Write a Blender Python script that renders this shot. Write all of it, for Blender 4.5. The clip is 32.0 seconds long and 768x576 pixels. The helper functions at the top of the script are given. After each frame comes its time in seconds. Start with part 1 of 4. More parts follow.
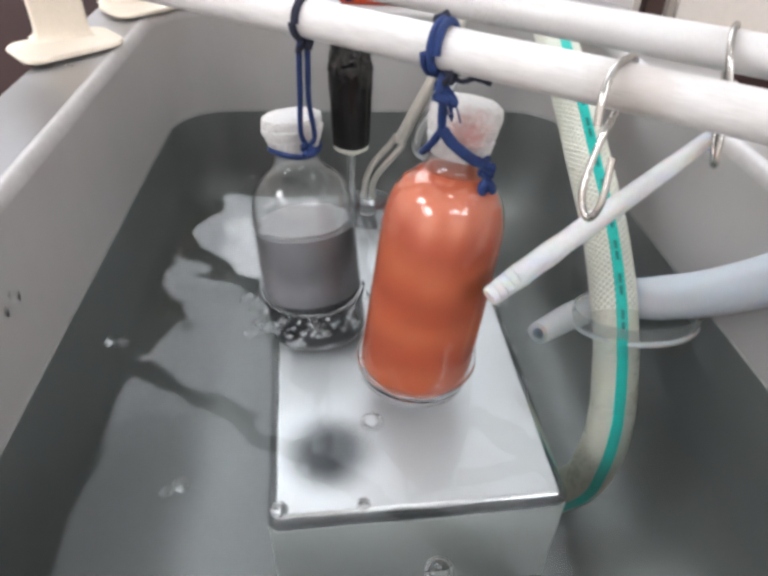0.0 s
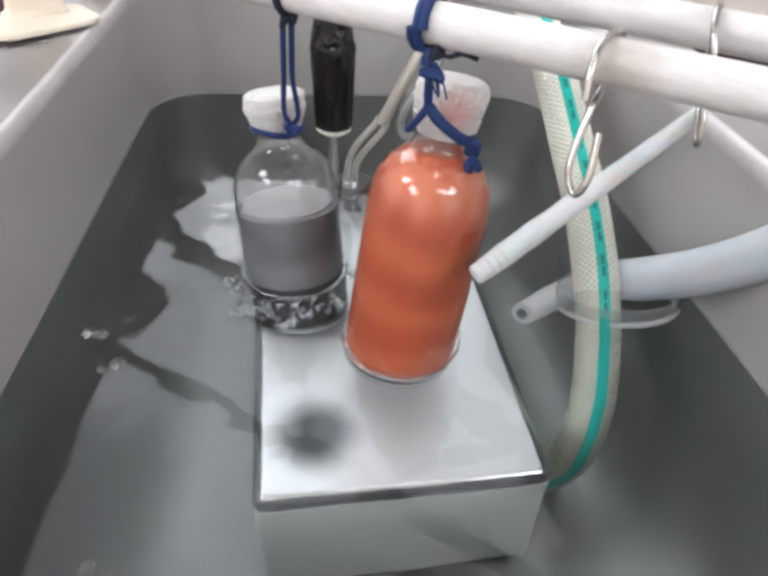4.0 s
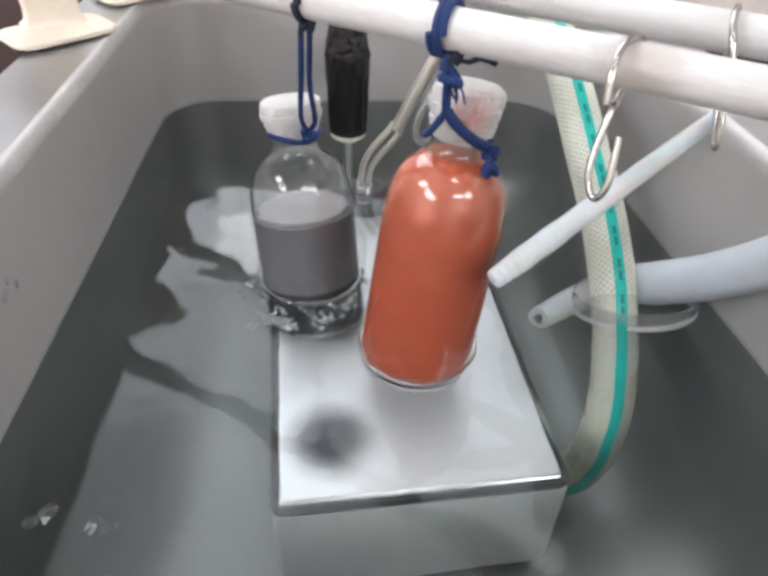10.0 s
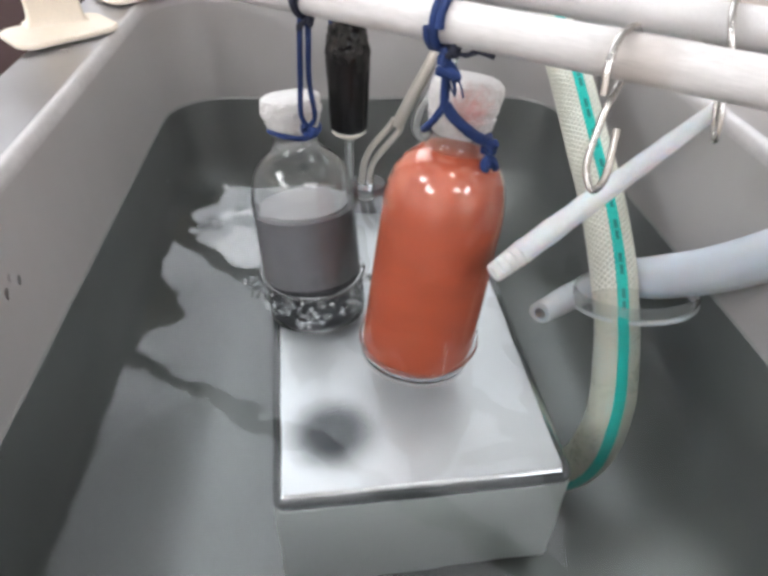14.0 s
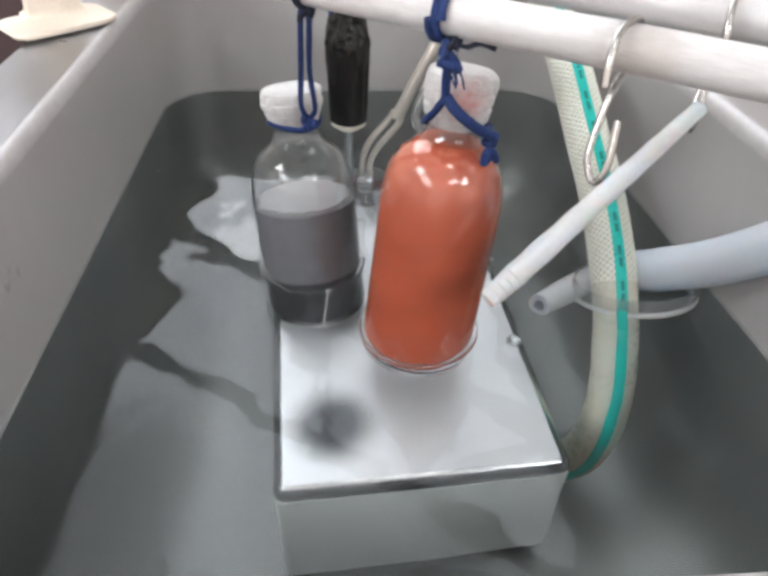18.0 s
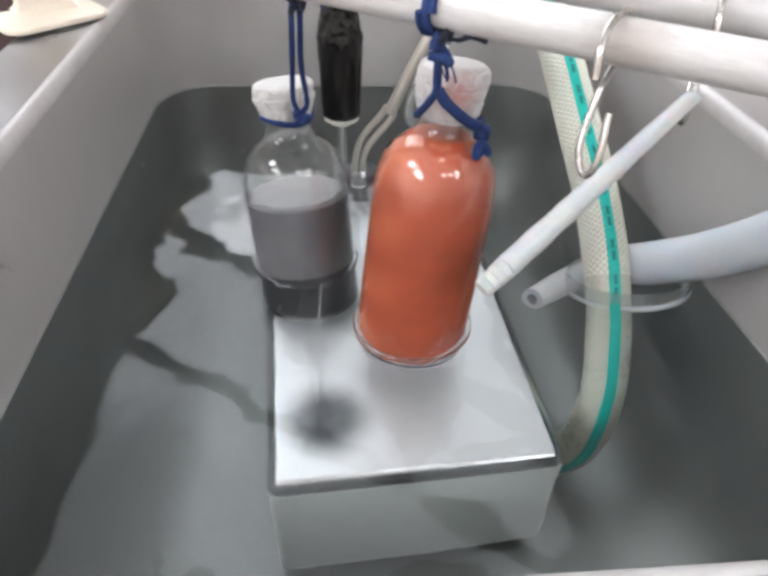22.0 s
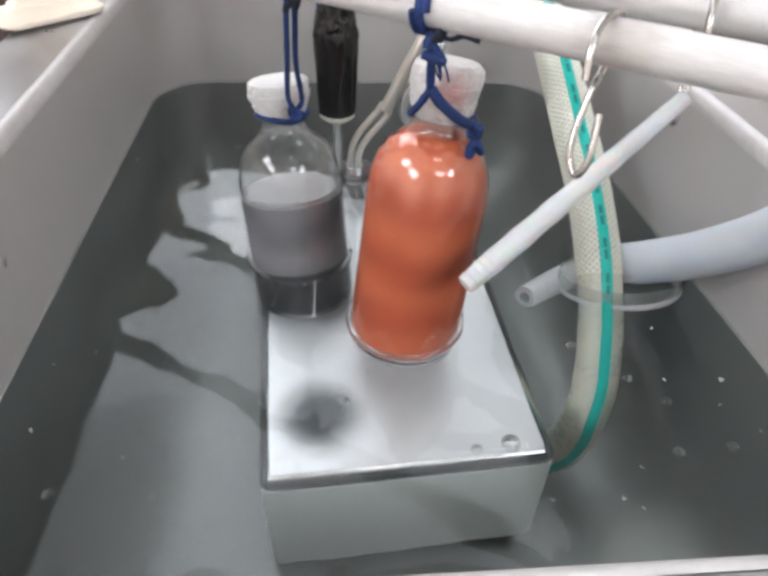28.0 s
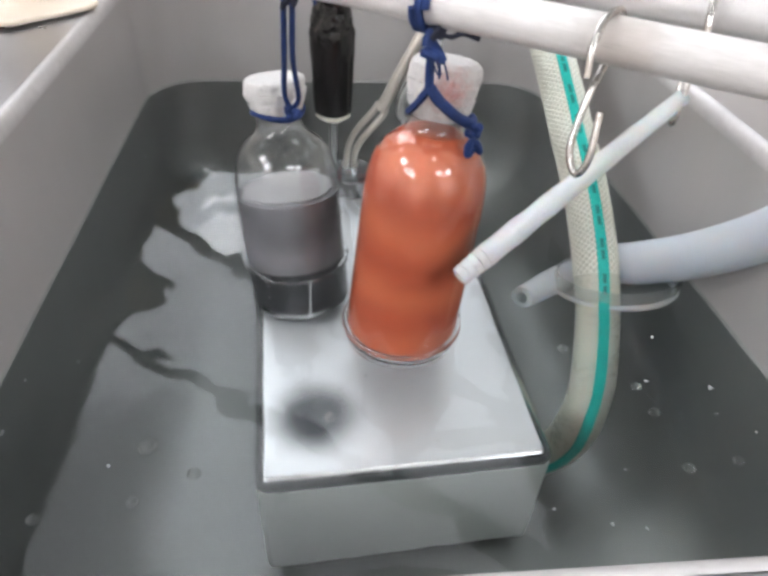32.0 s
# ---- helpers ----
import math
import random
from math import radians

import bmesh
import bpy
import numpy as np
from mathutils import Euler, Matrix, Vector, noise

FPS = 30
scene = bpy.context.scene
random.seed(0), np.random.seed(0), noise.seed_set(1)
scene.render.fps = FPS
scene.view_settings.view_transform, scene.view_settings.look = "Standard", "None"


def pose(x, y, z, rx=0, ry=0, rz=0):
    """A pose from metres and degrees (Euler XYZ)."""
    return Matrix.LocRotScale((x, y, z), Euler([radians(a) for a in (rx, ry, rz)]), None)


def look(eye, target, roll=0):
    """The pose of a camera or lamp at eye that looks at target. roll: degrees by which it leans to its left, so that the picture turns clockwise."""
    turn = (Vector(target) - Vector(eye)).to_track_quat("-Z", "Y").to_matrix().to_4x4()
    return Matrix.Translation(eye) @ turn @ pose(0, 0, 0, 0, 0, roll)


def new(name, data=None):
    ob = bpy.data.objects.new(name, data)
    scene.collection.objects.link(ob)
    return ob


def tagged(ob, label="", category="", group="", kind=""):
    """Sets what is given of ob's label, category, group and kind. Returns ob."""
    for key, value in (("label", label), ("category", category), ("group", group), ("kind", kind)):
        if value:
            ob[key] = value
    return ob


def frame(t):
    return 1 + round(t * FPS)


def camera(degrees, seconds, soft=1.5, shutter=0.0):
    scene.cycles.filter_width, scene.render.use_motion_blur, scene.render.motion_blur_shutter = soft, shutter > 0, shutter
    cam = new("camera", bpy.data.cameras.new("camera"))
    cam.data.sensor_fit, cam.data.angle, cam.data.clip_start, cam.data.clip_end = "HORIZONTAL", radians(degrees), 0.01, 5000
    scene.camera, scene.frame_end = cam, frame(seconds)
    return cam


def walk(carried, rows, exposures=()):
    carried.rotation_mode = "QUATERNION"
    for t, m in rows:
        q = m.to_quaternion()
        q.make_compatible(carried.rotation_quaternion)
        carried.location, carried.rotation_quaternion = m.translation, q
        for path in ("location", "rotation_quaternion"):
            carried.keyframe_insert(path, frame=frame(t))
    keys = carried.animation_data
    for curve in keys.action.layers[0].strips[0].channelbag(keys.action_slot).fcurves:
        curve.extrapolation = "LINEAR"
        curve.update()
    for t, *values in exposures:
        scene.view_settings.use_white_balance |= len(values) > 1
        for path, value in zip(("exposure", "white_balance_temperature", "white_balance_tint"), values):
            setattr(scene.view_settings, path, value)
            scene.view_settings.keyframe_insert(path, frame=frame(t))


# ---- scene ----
cam = camera(62.1, 32.0, soft=3.5)
PATH = [
    (0, (0.089, 0.102, 0.333), (0.168, 1.657, -0.922), 1.4),
    (0.5, (0.086, 0.101, 0.33), (0.186, 1.664, -0.914), 1.8),
    (1, (0.086, 0.103, 0.33), (0.195, 1.661, -0.92), 2.1),
    (1.5, (0.087, 0.103, 0.333), (0.202, 1.65, -0.929), 2.2),
    (2, (0.086, 0.101, 0.329), (0.215, 1.653, -0.926), 2.4),
    (2.5, (0.085, 0.102, 0.329), (0.219, 1.646, -0.935), 2.6),
    (3, (0.084, 0.101, 0.329), (0.224, 1.638, -0.944), 3.0),
    (3.5, (0.085, 0.1, 0.328), (0.23, 1.634, -0.948), 3.1),
    (5.5, (0.085, 0.099, 0.321), (0.221, 1.634, -0.954), 1.9),
    (6, (0.08, 0.099, 0.324), (0.229, 1.64, -0.941), 2.4),
    (6.5, (0.082, 0.102, 0.324), (0.212, 1.645, -0.942), 1.9),
    (7, (0.08, 0.102, 0.323), (0.205, 1.649, -0.938), 2.0),
    (7.5, (0.08, 0.101, 0.325), (0.197, 1.648, -0.938), 1.9),
    (8, (0.081, 0.101, 0.325), (0.197, 1.648, -0.937), 1.9),
    (8.5, (0.08, 0.1, 0.325), (0.197, 1.65, -0.933), 1.9),
    (9, (0.081, 0.1, 0.326), (0.191, 1.645, -0.938), 1.7),
    (9.5, (0.081, 0.101, 0.325), (0.192, 1.647, -0.939), 1.9),
    (10, (0.079, 0.099, 0.326), (0.198, 1.645, -0.938), 2.0),
    (10.5, (0.081, 0.099, 0.325), (0.199, 1.646, -0.937), 1.9),
    (11, (0.081, 0.098, 0.326), (0.202, 1.646, -0.936), 2.0),
    (11.5, (0.081, 0.098, 0.326), (0.201, 1.644, -0.937), 1.9),
    (12, (0.081, 0.097, 0.325), (0.198, 1.644, -0.937), 1.7),
    (12.5, (0.085, 0.098, 0.327), (0.18, 1.638, -0.946), 1.3),
    (13, (0.081, 0.096, 0.326), (0.192, 1.642, -0.937), 1.4),
    (13.5, (0.082, 0.095, 0.326), (0.193, 1.642, -0.937), 1.3),
    (14, (0.082, 0.096, 0.324), (0.185, 1.642, -0.94), 1.3),
    (14.5, (0.085, 0.097, 0.325), (0.17, 1.632, -0.954), 1.0),
    (16.5, (0.08, 0.096, 0.323), (0.189, 1.631, -0.954), 1.4),
    (17, (0.081, 0.095, 0.324), (0.191, 1.627, -0.957), 1.3),
    (17.5, (0.081, 0.096, 0.325), (0.188, 1.625, -0.959), 1.2),
    (18, (0.08, 0.095, 0.324), (0.191, 1.627, -0.957), 1.6),
    (18.5, (0.081, 0.094, 0.325), (0.192, 1.624, -0.959), 1.6),
    (19, (0.079, 0.093, 0.325), (0.197, 1.622, -0.959), 1.5),
    (19.5, (0.082, 0.094, 0.326), (0.194, 1.621, -0.961), 1.5),
    (20, (0.082, 0.093, 0.326), (0.196, 1.619, -0.962), 1.5),
    (20.5, (0.08, 0.093, 0.326), (0.201, 1.619, -0.96), 1.7),
    (21, (0.081, 0.094, 0.324), (0.198, 1.621, -0.962), 1.6),
    (21.5, (0.081, 0.094, 0.324), (0.204, 1.62, -0.963), 1.7),
    (22, (0.082, 0.094, 0.323), (0.205, 1.618, -0.966), 1.6),
    (22.5, (0.082, 0.094, 0.324), (0.205, 1.616, -0.967), 1.9),
    (23, (0.081, 0.093, 0.324), (0.209, 1.614, -0.968), 2.0),
    (23.5, (0.083, 0.095, 0.324), (0.201, 1.612, -0.974), 1.7),
    (24, (0.083, 0.094, 0.323), (0.211, 1.613, -0.971), 2.0),
    (24.5, (0.082, 0.093, 0.323), (0.214, 1.611, -0.972), 2.0),
    (25, (0.081, 0.093, 0.323), (0.215, 1.612, -0.971), 2.2),
    (25.5, (0.083, 0.093, 0.323), (0.209, 1.611, -0.973), 2.0),
    (27.5, (0.084, 0.092, 0.326), (0.212, 1.608, -0.972), 2.1),
    (28, (0.085, 0.092, 0.325), (0.215, 1.609, -0.972), 2.2),
    (28.5, (0.085, 0.092, 0.326), (0.219, 1.609, -0.97), 2.4),
    (29, (0.084, 0.092, 0.326), (0.225, 1.613, -0.965), 2.4),
    (29.5, (0.084, 0.09, 0.326), (0.226, 1.613, -0.963), 2.5),
    (30, (0.085, 0.092, 0.324), (0.224, 1.616, -0.964), 2.4),
    (30.5, (0.084, 0.092, 0.324), (0.229, 1.615, -0.965), 2.5),
    (31, (0.083, 0.092, 0.324), (0.239, 1.614, -0.964), 2.6),
    (31.5, (0.084, 0.093, 0.324), (0.233, 1.611, -0.97), 2.6),
    (32, (0.082, 0.094, 0.322), (0.236, 1.612, -0.971), 2.9),
]
walk(cam, [(t, look(eye, target, roll)) for t, eye, target, roll in PATH])

# ---- light: closed room with ceiling panels, some added as fill, filled through the world only by its own walls ----
world = bpy.data.worlds.new("room_air")
world.use_nodes = True
world.node_tree.nodes["Background"].inputs[0].default_value = (0.8, 0.85, 0.9, 1)
world.node_tree.nodes["Background"].inputs[1].default_value = 0.05
scene.world = world
scene.view_settings.exposure = -0.09
LAMP, ROW_LAMP, DIM_CEILING, WEAK_CEILING, SIDE_FILL, PANEL_GLOW, TUBE_LAMP, STRIP_LAMP = 2.9, 4.4, 4.9, 2.7, 0.7, 11.6, 24.0, 26.0


# ---- materials ----
def mat(name, color, rough=0.5, metal=0.0, var=0.15, scale=40.0, fine=400.0, bump=0.0, stretch=None, spread=0.1,
        trans=0.0, ior=1.45, sss=0.0, coat=0.0, tint=None, emit=0.0, band=0.4):
    """Principled surface with two scales of variation in colour, gloss and relief."""
    m = bpy.data.materials.new(name)
    m.use_nodes = True
    nt = m.node_tree
    b = nt.nodes["Principled BSDF"]
    co = nt.nodes.new("ShaderNodeTexCoord")
    mp = nt.nodes.new("ShaderNodeMapping")
    nt.links.new(co.outputs["Object"], mp.inputs["Vector"])
    if stretch:
        mp.inputs["Scale"].default_value = stretch
    n1 = nt.nodes.new("ShaderNodeTexNoise")
    n2 = nt.nodes.new("ShaderNodeTexNoise")
    for n, s, d in ((n1, scale, 4), (n2, fine, 3)):
        n.inputs["Scale"].default_value = s
        n.inputs["Detail"].default_value = d
        nt.links.new(mp.outputs[0], n.inputs["Vector"])
    add = nt.nodes.new("ShaderNodeMath")
    add.operation = "ADD"
    nt.links.new(n1.outputs[0], add.inputs[0])
    nt.links.new(n2.outputs[0], add.inputs[1])
    ramp = nt.nodes.new("ShaderNodeMapRange")
    ramp.inputs["From Min"].default_value, ramp.inputs["From Max"].default_value = 1 - band, 1 + band
    nt.links.new(add.outputs[0], ramp.inputs["Value"])
    mix = nt.nodes.new("ShaderNodeMix")
    mix.data_type = "RGBA"
    t = tint or tuple(c * (1 - var) for c in color)
    mix.inputs["A"].default_value = (*t, 1)
    mix.inputs["B"].default_value = (*[min(1, c * (1 + var)) for c in color], 1)
    nt.links.new(ramp.outputs[0], mix.inputs["Factor"])
    nt.links.new(mix.outputs["Result"], b.inputs["Base Color"])
    rr = nt.nodes.new("ShaderNodeMapRange")
    rr.inputs["To Min"].default_value, rr.inputs["To Max"].default_value = max(0.0, rough - spread), min(1, rough + spread)
    nt.links.new(ramp.outputs[0], rr.inputs["Value"])
    nt.links.new(rr.outputs[0], b.inputs["Roughness"])
    b.inputs["Metallic"].default_value = metal
    b.inputs["Transmission Weight"].default_value = trans
    b.inputs["IOR"].default_value = ior
    b.inputs["Coat Weight"].default_value = coat
    if sss:
        b.inputs["Subsurface Weight"].default_value = sss
        b.inputs["Subsurface Radius"].default_value = (0.01, 0.006, 0.004)
        b.inputs["Subsurface Scale"].default_value = 0.5
    if emit:
        b.inputs["Emission Color"].default_value = (*color, 1)
        b.inputs["Emission Strength"].default_value = emit
    if bump:
        bp = nt.nodes.new("ShaderNodeBump")
        bp.inputs["Strength"].default_value = 0.6
        bp.inputs["Distance"].default_value = bump
        nt.links.new(add.outputs[0], bp.inputs["Height"])
        nt.links.new(bp.outputs[0], b.inputs["Normal"])
    return m


def water_mat():
    """Clear water: refraction below, mirror above, soft ripples in the normal."""
    m = bpy.data.materials.new("water")
    m.use_nodes = True
    nt = m.node_tree
    b = nt.nodes["Principled BSDF"]
    b.inputs["Base Color"].default_value = (0.90, 0.93, 0.925, 1)
    b.inputs["Roughness"].default_value = 0.0
    b.inputs["Transmission Weight"].default_value = 1.0
    b.inputs["IOR"].default_value = 1.333
    co = nt.nodes.new("ShaderNodeTexCoord")
    n1 = nt.nodes.new("ShaderNodeTexNoise")
    n1.inputs["Scale"].default_value, n1.inputs["Detail"].default_value = 24, 0.6
    n2 = nt.nodes.new("ShaderNodeTexNoise")
    n2.inputs["Scale"].default_value, n2.inputs["Detail"].default_value = 66, 0.0
    ad = nt.nodes.new("ShaderNodeMath")
    ad.operation = "MULTIPLY_ADD"
    # ripples stand up round the shaking bottle and die out towards the walls
    far = nt.nodes.new("ShaderNodeVectorMath")
    far.operation = "DISTANCE"
    far.inputs[1].default_value = (0.02, 0.44, 0)
    nt.links.new(co.outputs["Object"], far.inputs[0])
    calm = nt.nodes.new("ShaderNodeMapRange")
    calm.interpolation_type = "SMOOTHSTEP"
    calm.inputs["From Min"].default_value, calm.inputs["From Max"].default_value = 0.05, 0.24
    calm.inputs["To Min"].default_value, calm.inputs["To Max"].default_value = 0.30, 0.10
    nt.links.new(far.outputs["Value"], calm.inputs["Value"])
    nt.links.new(calm.outputs[0], ad.inputs[1])
    for n in (n1, n2):
        nt.links.new(co.outputs["Object"], n.inputs["Vector"])
    nt.links.new(n2.outputs[0], ad.inputs[0])
    nt.links.new(n1.outputs[0], ad.inputs[2])
    bp = nt.nodes.new("ShaderNodeBump")
    bp.inputs["Strength"].default_value = 0.5
    bp.inputs["Distance"].default_value = 0.0017
    nt.links.new(ad.outputs[0], bp.inputs["Height"])
    nt.links.new(bp.outputs[0], b.inputs["Normal"])
    return m


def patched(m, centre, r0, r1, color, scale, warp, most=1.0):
    """A soft-edged patch of colour with a warped outline at one spot of a surface."""
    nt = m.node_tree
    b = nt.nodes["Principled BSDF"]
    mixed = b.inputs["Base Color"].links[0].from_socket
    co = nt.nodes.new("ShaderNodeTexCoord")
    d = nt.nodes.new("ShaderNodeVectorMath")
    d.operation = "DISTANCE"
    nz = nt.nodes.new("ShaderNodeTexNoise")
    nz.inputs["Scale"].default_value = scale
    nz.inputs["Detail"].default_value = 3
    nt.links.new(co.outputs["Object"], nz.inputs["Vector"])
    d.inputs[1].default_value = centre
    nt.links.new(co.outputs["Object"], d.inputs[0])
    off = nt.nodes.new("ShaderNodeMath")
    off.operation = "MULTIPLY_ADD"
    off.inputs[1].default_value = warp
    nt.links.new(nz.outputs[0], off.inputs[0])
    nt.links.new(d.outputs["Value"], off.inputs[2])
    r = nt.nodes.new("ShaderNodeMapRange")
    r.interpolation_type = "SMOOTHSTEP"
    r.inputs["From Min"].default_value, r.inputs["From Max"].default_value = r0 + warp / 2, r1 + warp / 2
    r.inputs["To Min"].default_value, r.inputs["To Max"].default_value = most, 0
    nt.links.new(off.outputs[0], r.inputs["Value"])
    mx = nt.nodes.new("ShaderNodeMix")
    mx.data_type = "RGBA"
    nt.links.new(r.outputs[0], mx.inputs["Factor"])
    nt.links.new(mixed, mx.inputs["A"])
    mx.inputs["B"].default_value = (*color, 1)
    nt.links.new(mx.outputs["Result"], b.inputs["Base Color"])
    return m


def banded(m, color, bands, warp, most):
    """Pale bands on one side of a liquid; the other side is even."""
    nt = m.node_tree
    b = nt.nodes["Principled BSDF"]
    mixed = b.inputs["Base Color"].links[0].from_socket
    co = nt.nodes.new("ShaderNodeTexCoord")
    wv = nt.nodes.new("ShaderNodeTexWave")
    wv.bands_direction = "Z"
    wv.inputs["Scale"].default_value = bands
    wv.inputs["Distortion"].default_value = warp
    wv.inputs["Detail"].default_value = 2
    wv.inputs["Detail Scale"].default_value = 1.1
    nt.links.new(co.outputs["Object"], wv.inputs["Vector"])
    sp = nt.nodes.new("ShaderNodeSeparateXYZ")
    nt.links.new(co.outputs["Object"], sp.inputs[0])
    side = nt.nodes.new("ShaderNodeMapRange")
    side.interpolation_type = "SMOOTHSTEP"
    side.inputs["From Min"].default_value, side.inputs["From Max"].default_value = -0.006, 0.022
    side.inputs["To Min"].default_value, side.inputs["To Max"].default_value = 0, most
    nt.links.new(sp.outputs["X"], side.inputs["Value"])
    ml = nt.nodes.new("ShaderNodeMath")
    ml.operation = "MULTIPLY"
    nt.links.new(wv.outputs["Fac"], ml.inputs[0])
    nt.links.new(side.outputs[0], ml.inputs[1])
    mx = nt.nodes.new("ShaderNodeMix")
    mx.data_type = "RGBA"
    nt.links.new(ml.outputs[0], mx.inputs["Factor"])
    nt.links.new(mixed, mx.inputs["A"])
    mx.inputs["B"].default_value = (*color, 1)
    nt.links.new(mx.outputs["Result"], b.inputs["Base Color"])
    return m


# centre of the soft dark patch coloured into the lid
LID_PATCH = (-0.059, -0.112, 0.187)
M_TANK = mat("brushed_tank_steel", (0.50, 0.485, 0.475), 0.42, 0.92, 0.07, 12, 300, 0.00004, (1, 1, 0.25), 0.06)
def darkened_below(m):
    """Darkens the basin below the water line: underwater shade put into the colour."""
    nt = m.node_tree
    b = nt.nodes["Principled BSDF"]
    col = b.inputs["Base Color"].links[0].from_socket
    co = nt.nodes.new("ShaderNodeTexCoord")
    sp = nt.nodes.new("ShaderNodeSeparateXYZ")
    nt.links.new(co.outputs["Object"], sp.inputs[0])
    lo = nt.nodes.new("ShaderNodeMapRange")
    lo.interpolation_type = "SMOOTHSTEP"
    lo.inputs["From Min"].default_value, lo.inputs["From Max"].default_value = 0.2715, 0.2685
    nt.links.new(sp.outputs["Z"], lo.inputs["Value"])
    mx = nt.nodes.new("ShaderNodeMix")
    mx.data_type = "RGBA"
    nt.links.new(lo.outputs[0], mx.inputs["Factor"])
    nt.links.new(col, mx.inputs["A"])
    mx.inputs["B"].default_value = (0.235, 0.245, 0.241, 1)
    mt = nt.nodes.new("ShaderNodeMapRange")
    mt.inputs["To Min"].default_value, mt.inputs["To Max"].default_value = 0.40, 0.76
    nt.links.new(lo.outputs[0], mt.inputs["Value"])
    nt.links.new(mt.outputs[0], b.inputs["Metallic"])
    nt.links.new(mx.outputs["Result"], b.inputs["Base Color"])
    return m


M_BASIN = darkened_below(mat("basin_steel", (0.485, 0.467, 0.458), 0.48, 0.40, 0.03, 9, 60, 0, (1, 1, 0.12), 0.03))
# rolled edge coloured paler to imitate its broad soft highlight
M_ROLL = mat("pale_rolled_edge", (0.55, 0.53, 0.525), 0.55, 0.35, 0.10, 30, 160, 0.00006, None, 0.08)
M_MENISCUS = mat("pale_meniscus", (0.37, 0.37, 0.36), 0.4, 0.2, 0.2, 60, 400, 0.0003)
M_RIM = mat("rim_steel", (0.44, 0.44, 0.455), 0.32, 0.85, 0.05, 9, 60, 0, (1, 0.3, 1), 0.02)
M_LID = patched(mat("satin_steel", (0.70, 0.715, 0.73), 0.48, 0.85, 0.04, 7, 60, 0, None, 0.03), LID_PATCH, 0.012, 0.041, (0.085, 0.09, 0.095), 45, 0.007)
M_BEND = mat("polished_bend", (0.68, 0.69, 0.70), 0.22, 1.0, 0.04, 30, 90, 0, None, 0.03)
M_BOX = mat("dull_steel", (0.91, 0.95, 0.91), 0.42, 0.30, 0.05, 9, 60, 0, None, 0.03)
M_PVC = mat("white_pvc", (0.575, 0.558, 0.548), 0.32, 0, 0.05, 25, 500, 0.00004)
M_PVCD = patched(mat("scuffed_pvc", (0.575, 0.558, 0.548), 0.36, 0, 0.13, 70, 420, 0.00008, (0.30, 0.30, 2.4)), (0.213, 0.377, 0.222), 0.006, 0.026, (0.34, 0.29, 0.25), 120, 0.014, 0.55)
M_CREAM = mat("cream_plastic", (0.80, 0.715, 0.60), 0.45, 0, 0.05, 20, 300, 0.00004)
M_CORD = mat("blue_cord", (0.009, 0.028, 0.115), 0.75, 0, 0.35, 120, 1500, 0.0006)
M_CORDK = mat("dark_cord", (0.012, 0.014, 0.03), 0.8, 0, 0.4, 120, 1500, 0.0006)
M_WIRE = mat("steel_wire", (0.48, 0.46, 0.44), 0.24, 1.0, 0.08, 60, 700)
M_GLASS = mat("bottle_glass", (0.985, 0.99, 0.988), 0.0, 0, 0.01, 10, 60, 0, None, 0.0, trans=1.0, ior=1.47)
M_ORANGE = banded(mat("orange_liquid", (0.36, 0.074, 0.031), 0.5, 0, 0.12, 16, 40, 0, (1, 1, 3.2), sss=0.3), (0.52, 0.15, 0.064), 7.5, 3.6, 0.5)
M_GREY = banded(mat("grey_liquid", (0.135, 0.132, 0.138), 0.5, 0, 0.1, 22, 120, sss=0.2), (0.25, 0.24, 0.25), 6.0, 9.0, 0.5)
M_SUNK = mat("sunk_liquid_dark", (0.035, 0.035, 0.038), 0.45, 0, 0.15, 25, 120)
M_FOAM = mat("pale_froth", (0.27, 0.268, 0.273), 0.6, 0, 0.12, 90, 500, 0.0008)
M_CAP = mat("white_tape", (0.55, 0.54, 0.53), 0.42, 0, 0.08, 130, 420, 0.0030)
M_CAPP = patched(mat("stained_tape", (0.55, 0.53, 0.52), 0.42, 0, 0.08, 130, 420, 0.0030), (-0.0147, -0.0162, 0.1930), -0.004, 0.020, (0.52, 0.20, 0.17), 230, 0.022, 0.85)
M_BLACK = mat("black_tape", (0.010, 0.009, 0.009), 0.09, 0, 0.3, 40, 120, 0.0002, None, 0.04)
M_DARK = mat("dark_rubber", (0.07, 0.072, 0.075), 0.4, 0, 0.2, 50, 300)
M_PALE = mat("pale_collar", (0.7, 0.68, 0.58), 0.4)
M_HOSE = mat("hose_pvc", (0.50, 0.50, 0.42), 0.3, 0, 0.06, 40, 300, 0, sss=0.3)
M_BRAID = mat("braid_thread", (0.70, 0.70, 0.62), 0.5, 0, 0.05, 200, 900)
M_INK = mat("dark_teal_ink", (0.005, 0.17, 0.15), 0.45, 0, 0.2, 200, 600)
M_TEAL = mat("teal_stripe", (0.01, 0.42, 0.36), 0.35, 0, 0.18, 140, 600)
M_SILI = mat("milky_silicone", (0.50, 0.54, 0.585), 0.32, 0, 0.04, 18, 60, 0, None, 0.04, sss=0.4)
M_CLEAR = mat("clear_band", (0.95, 0.97, 0.97), 0.08, 0, 0.02, 50, 200, 0, None, 0.03, trans=0.93, ior=1.4)
M_FILM = mat("milky_film", (0.86, 0.88, 0.87), 0.22, 0, 0.05, 60, 200, 0.0003, None, 0.05, trans=0.9, ior=1.12)
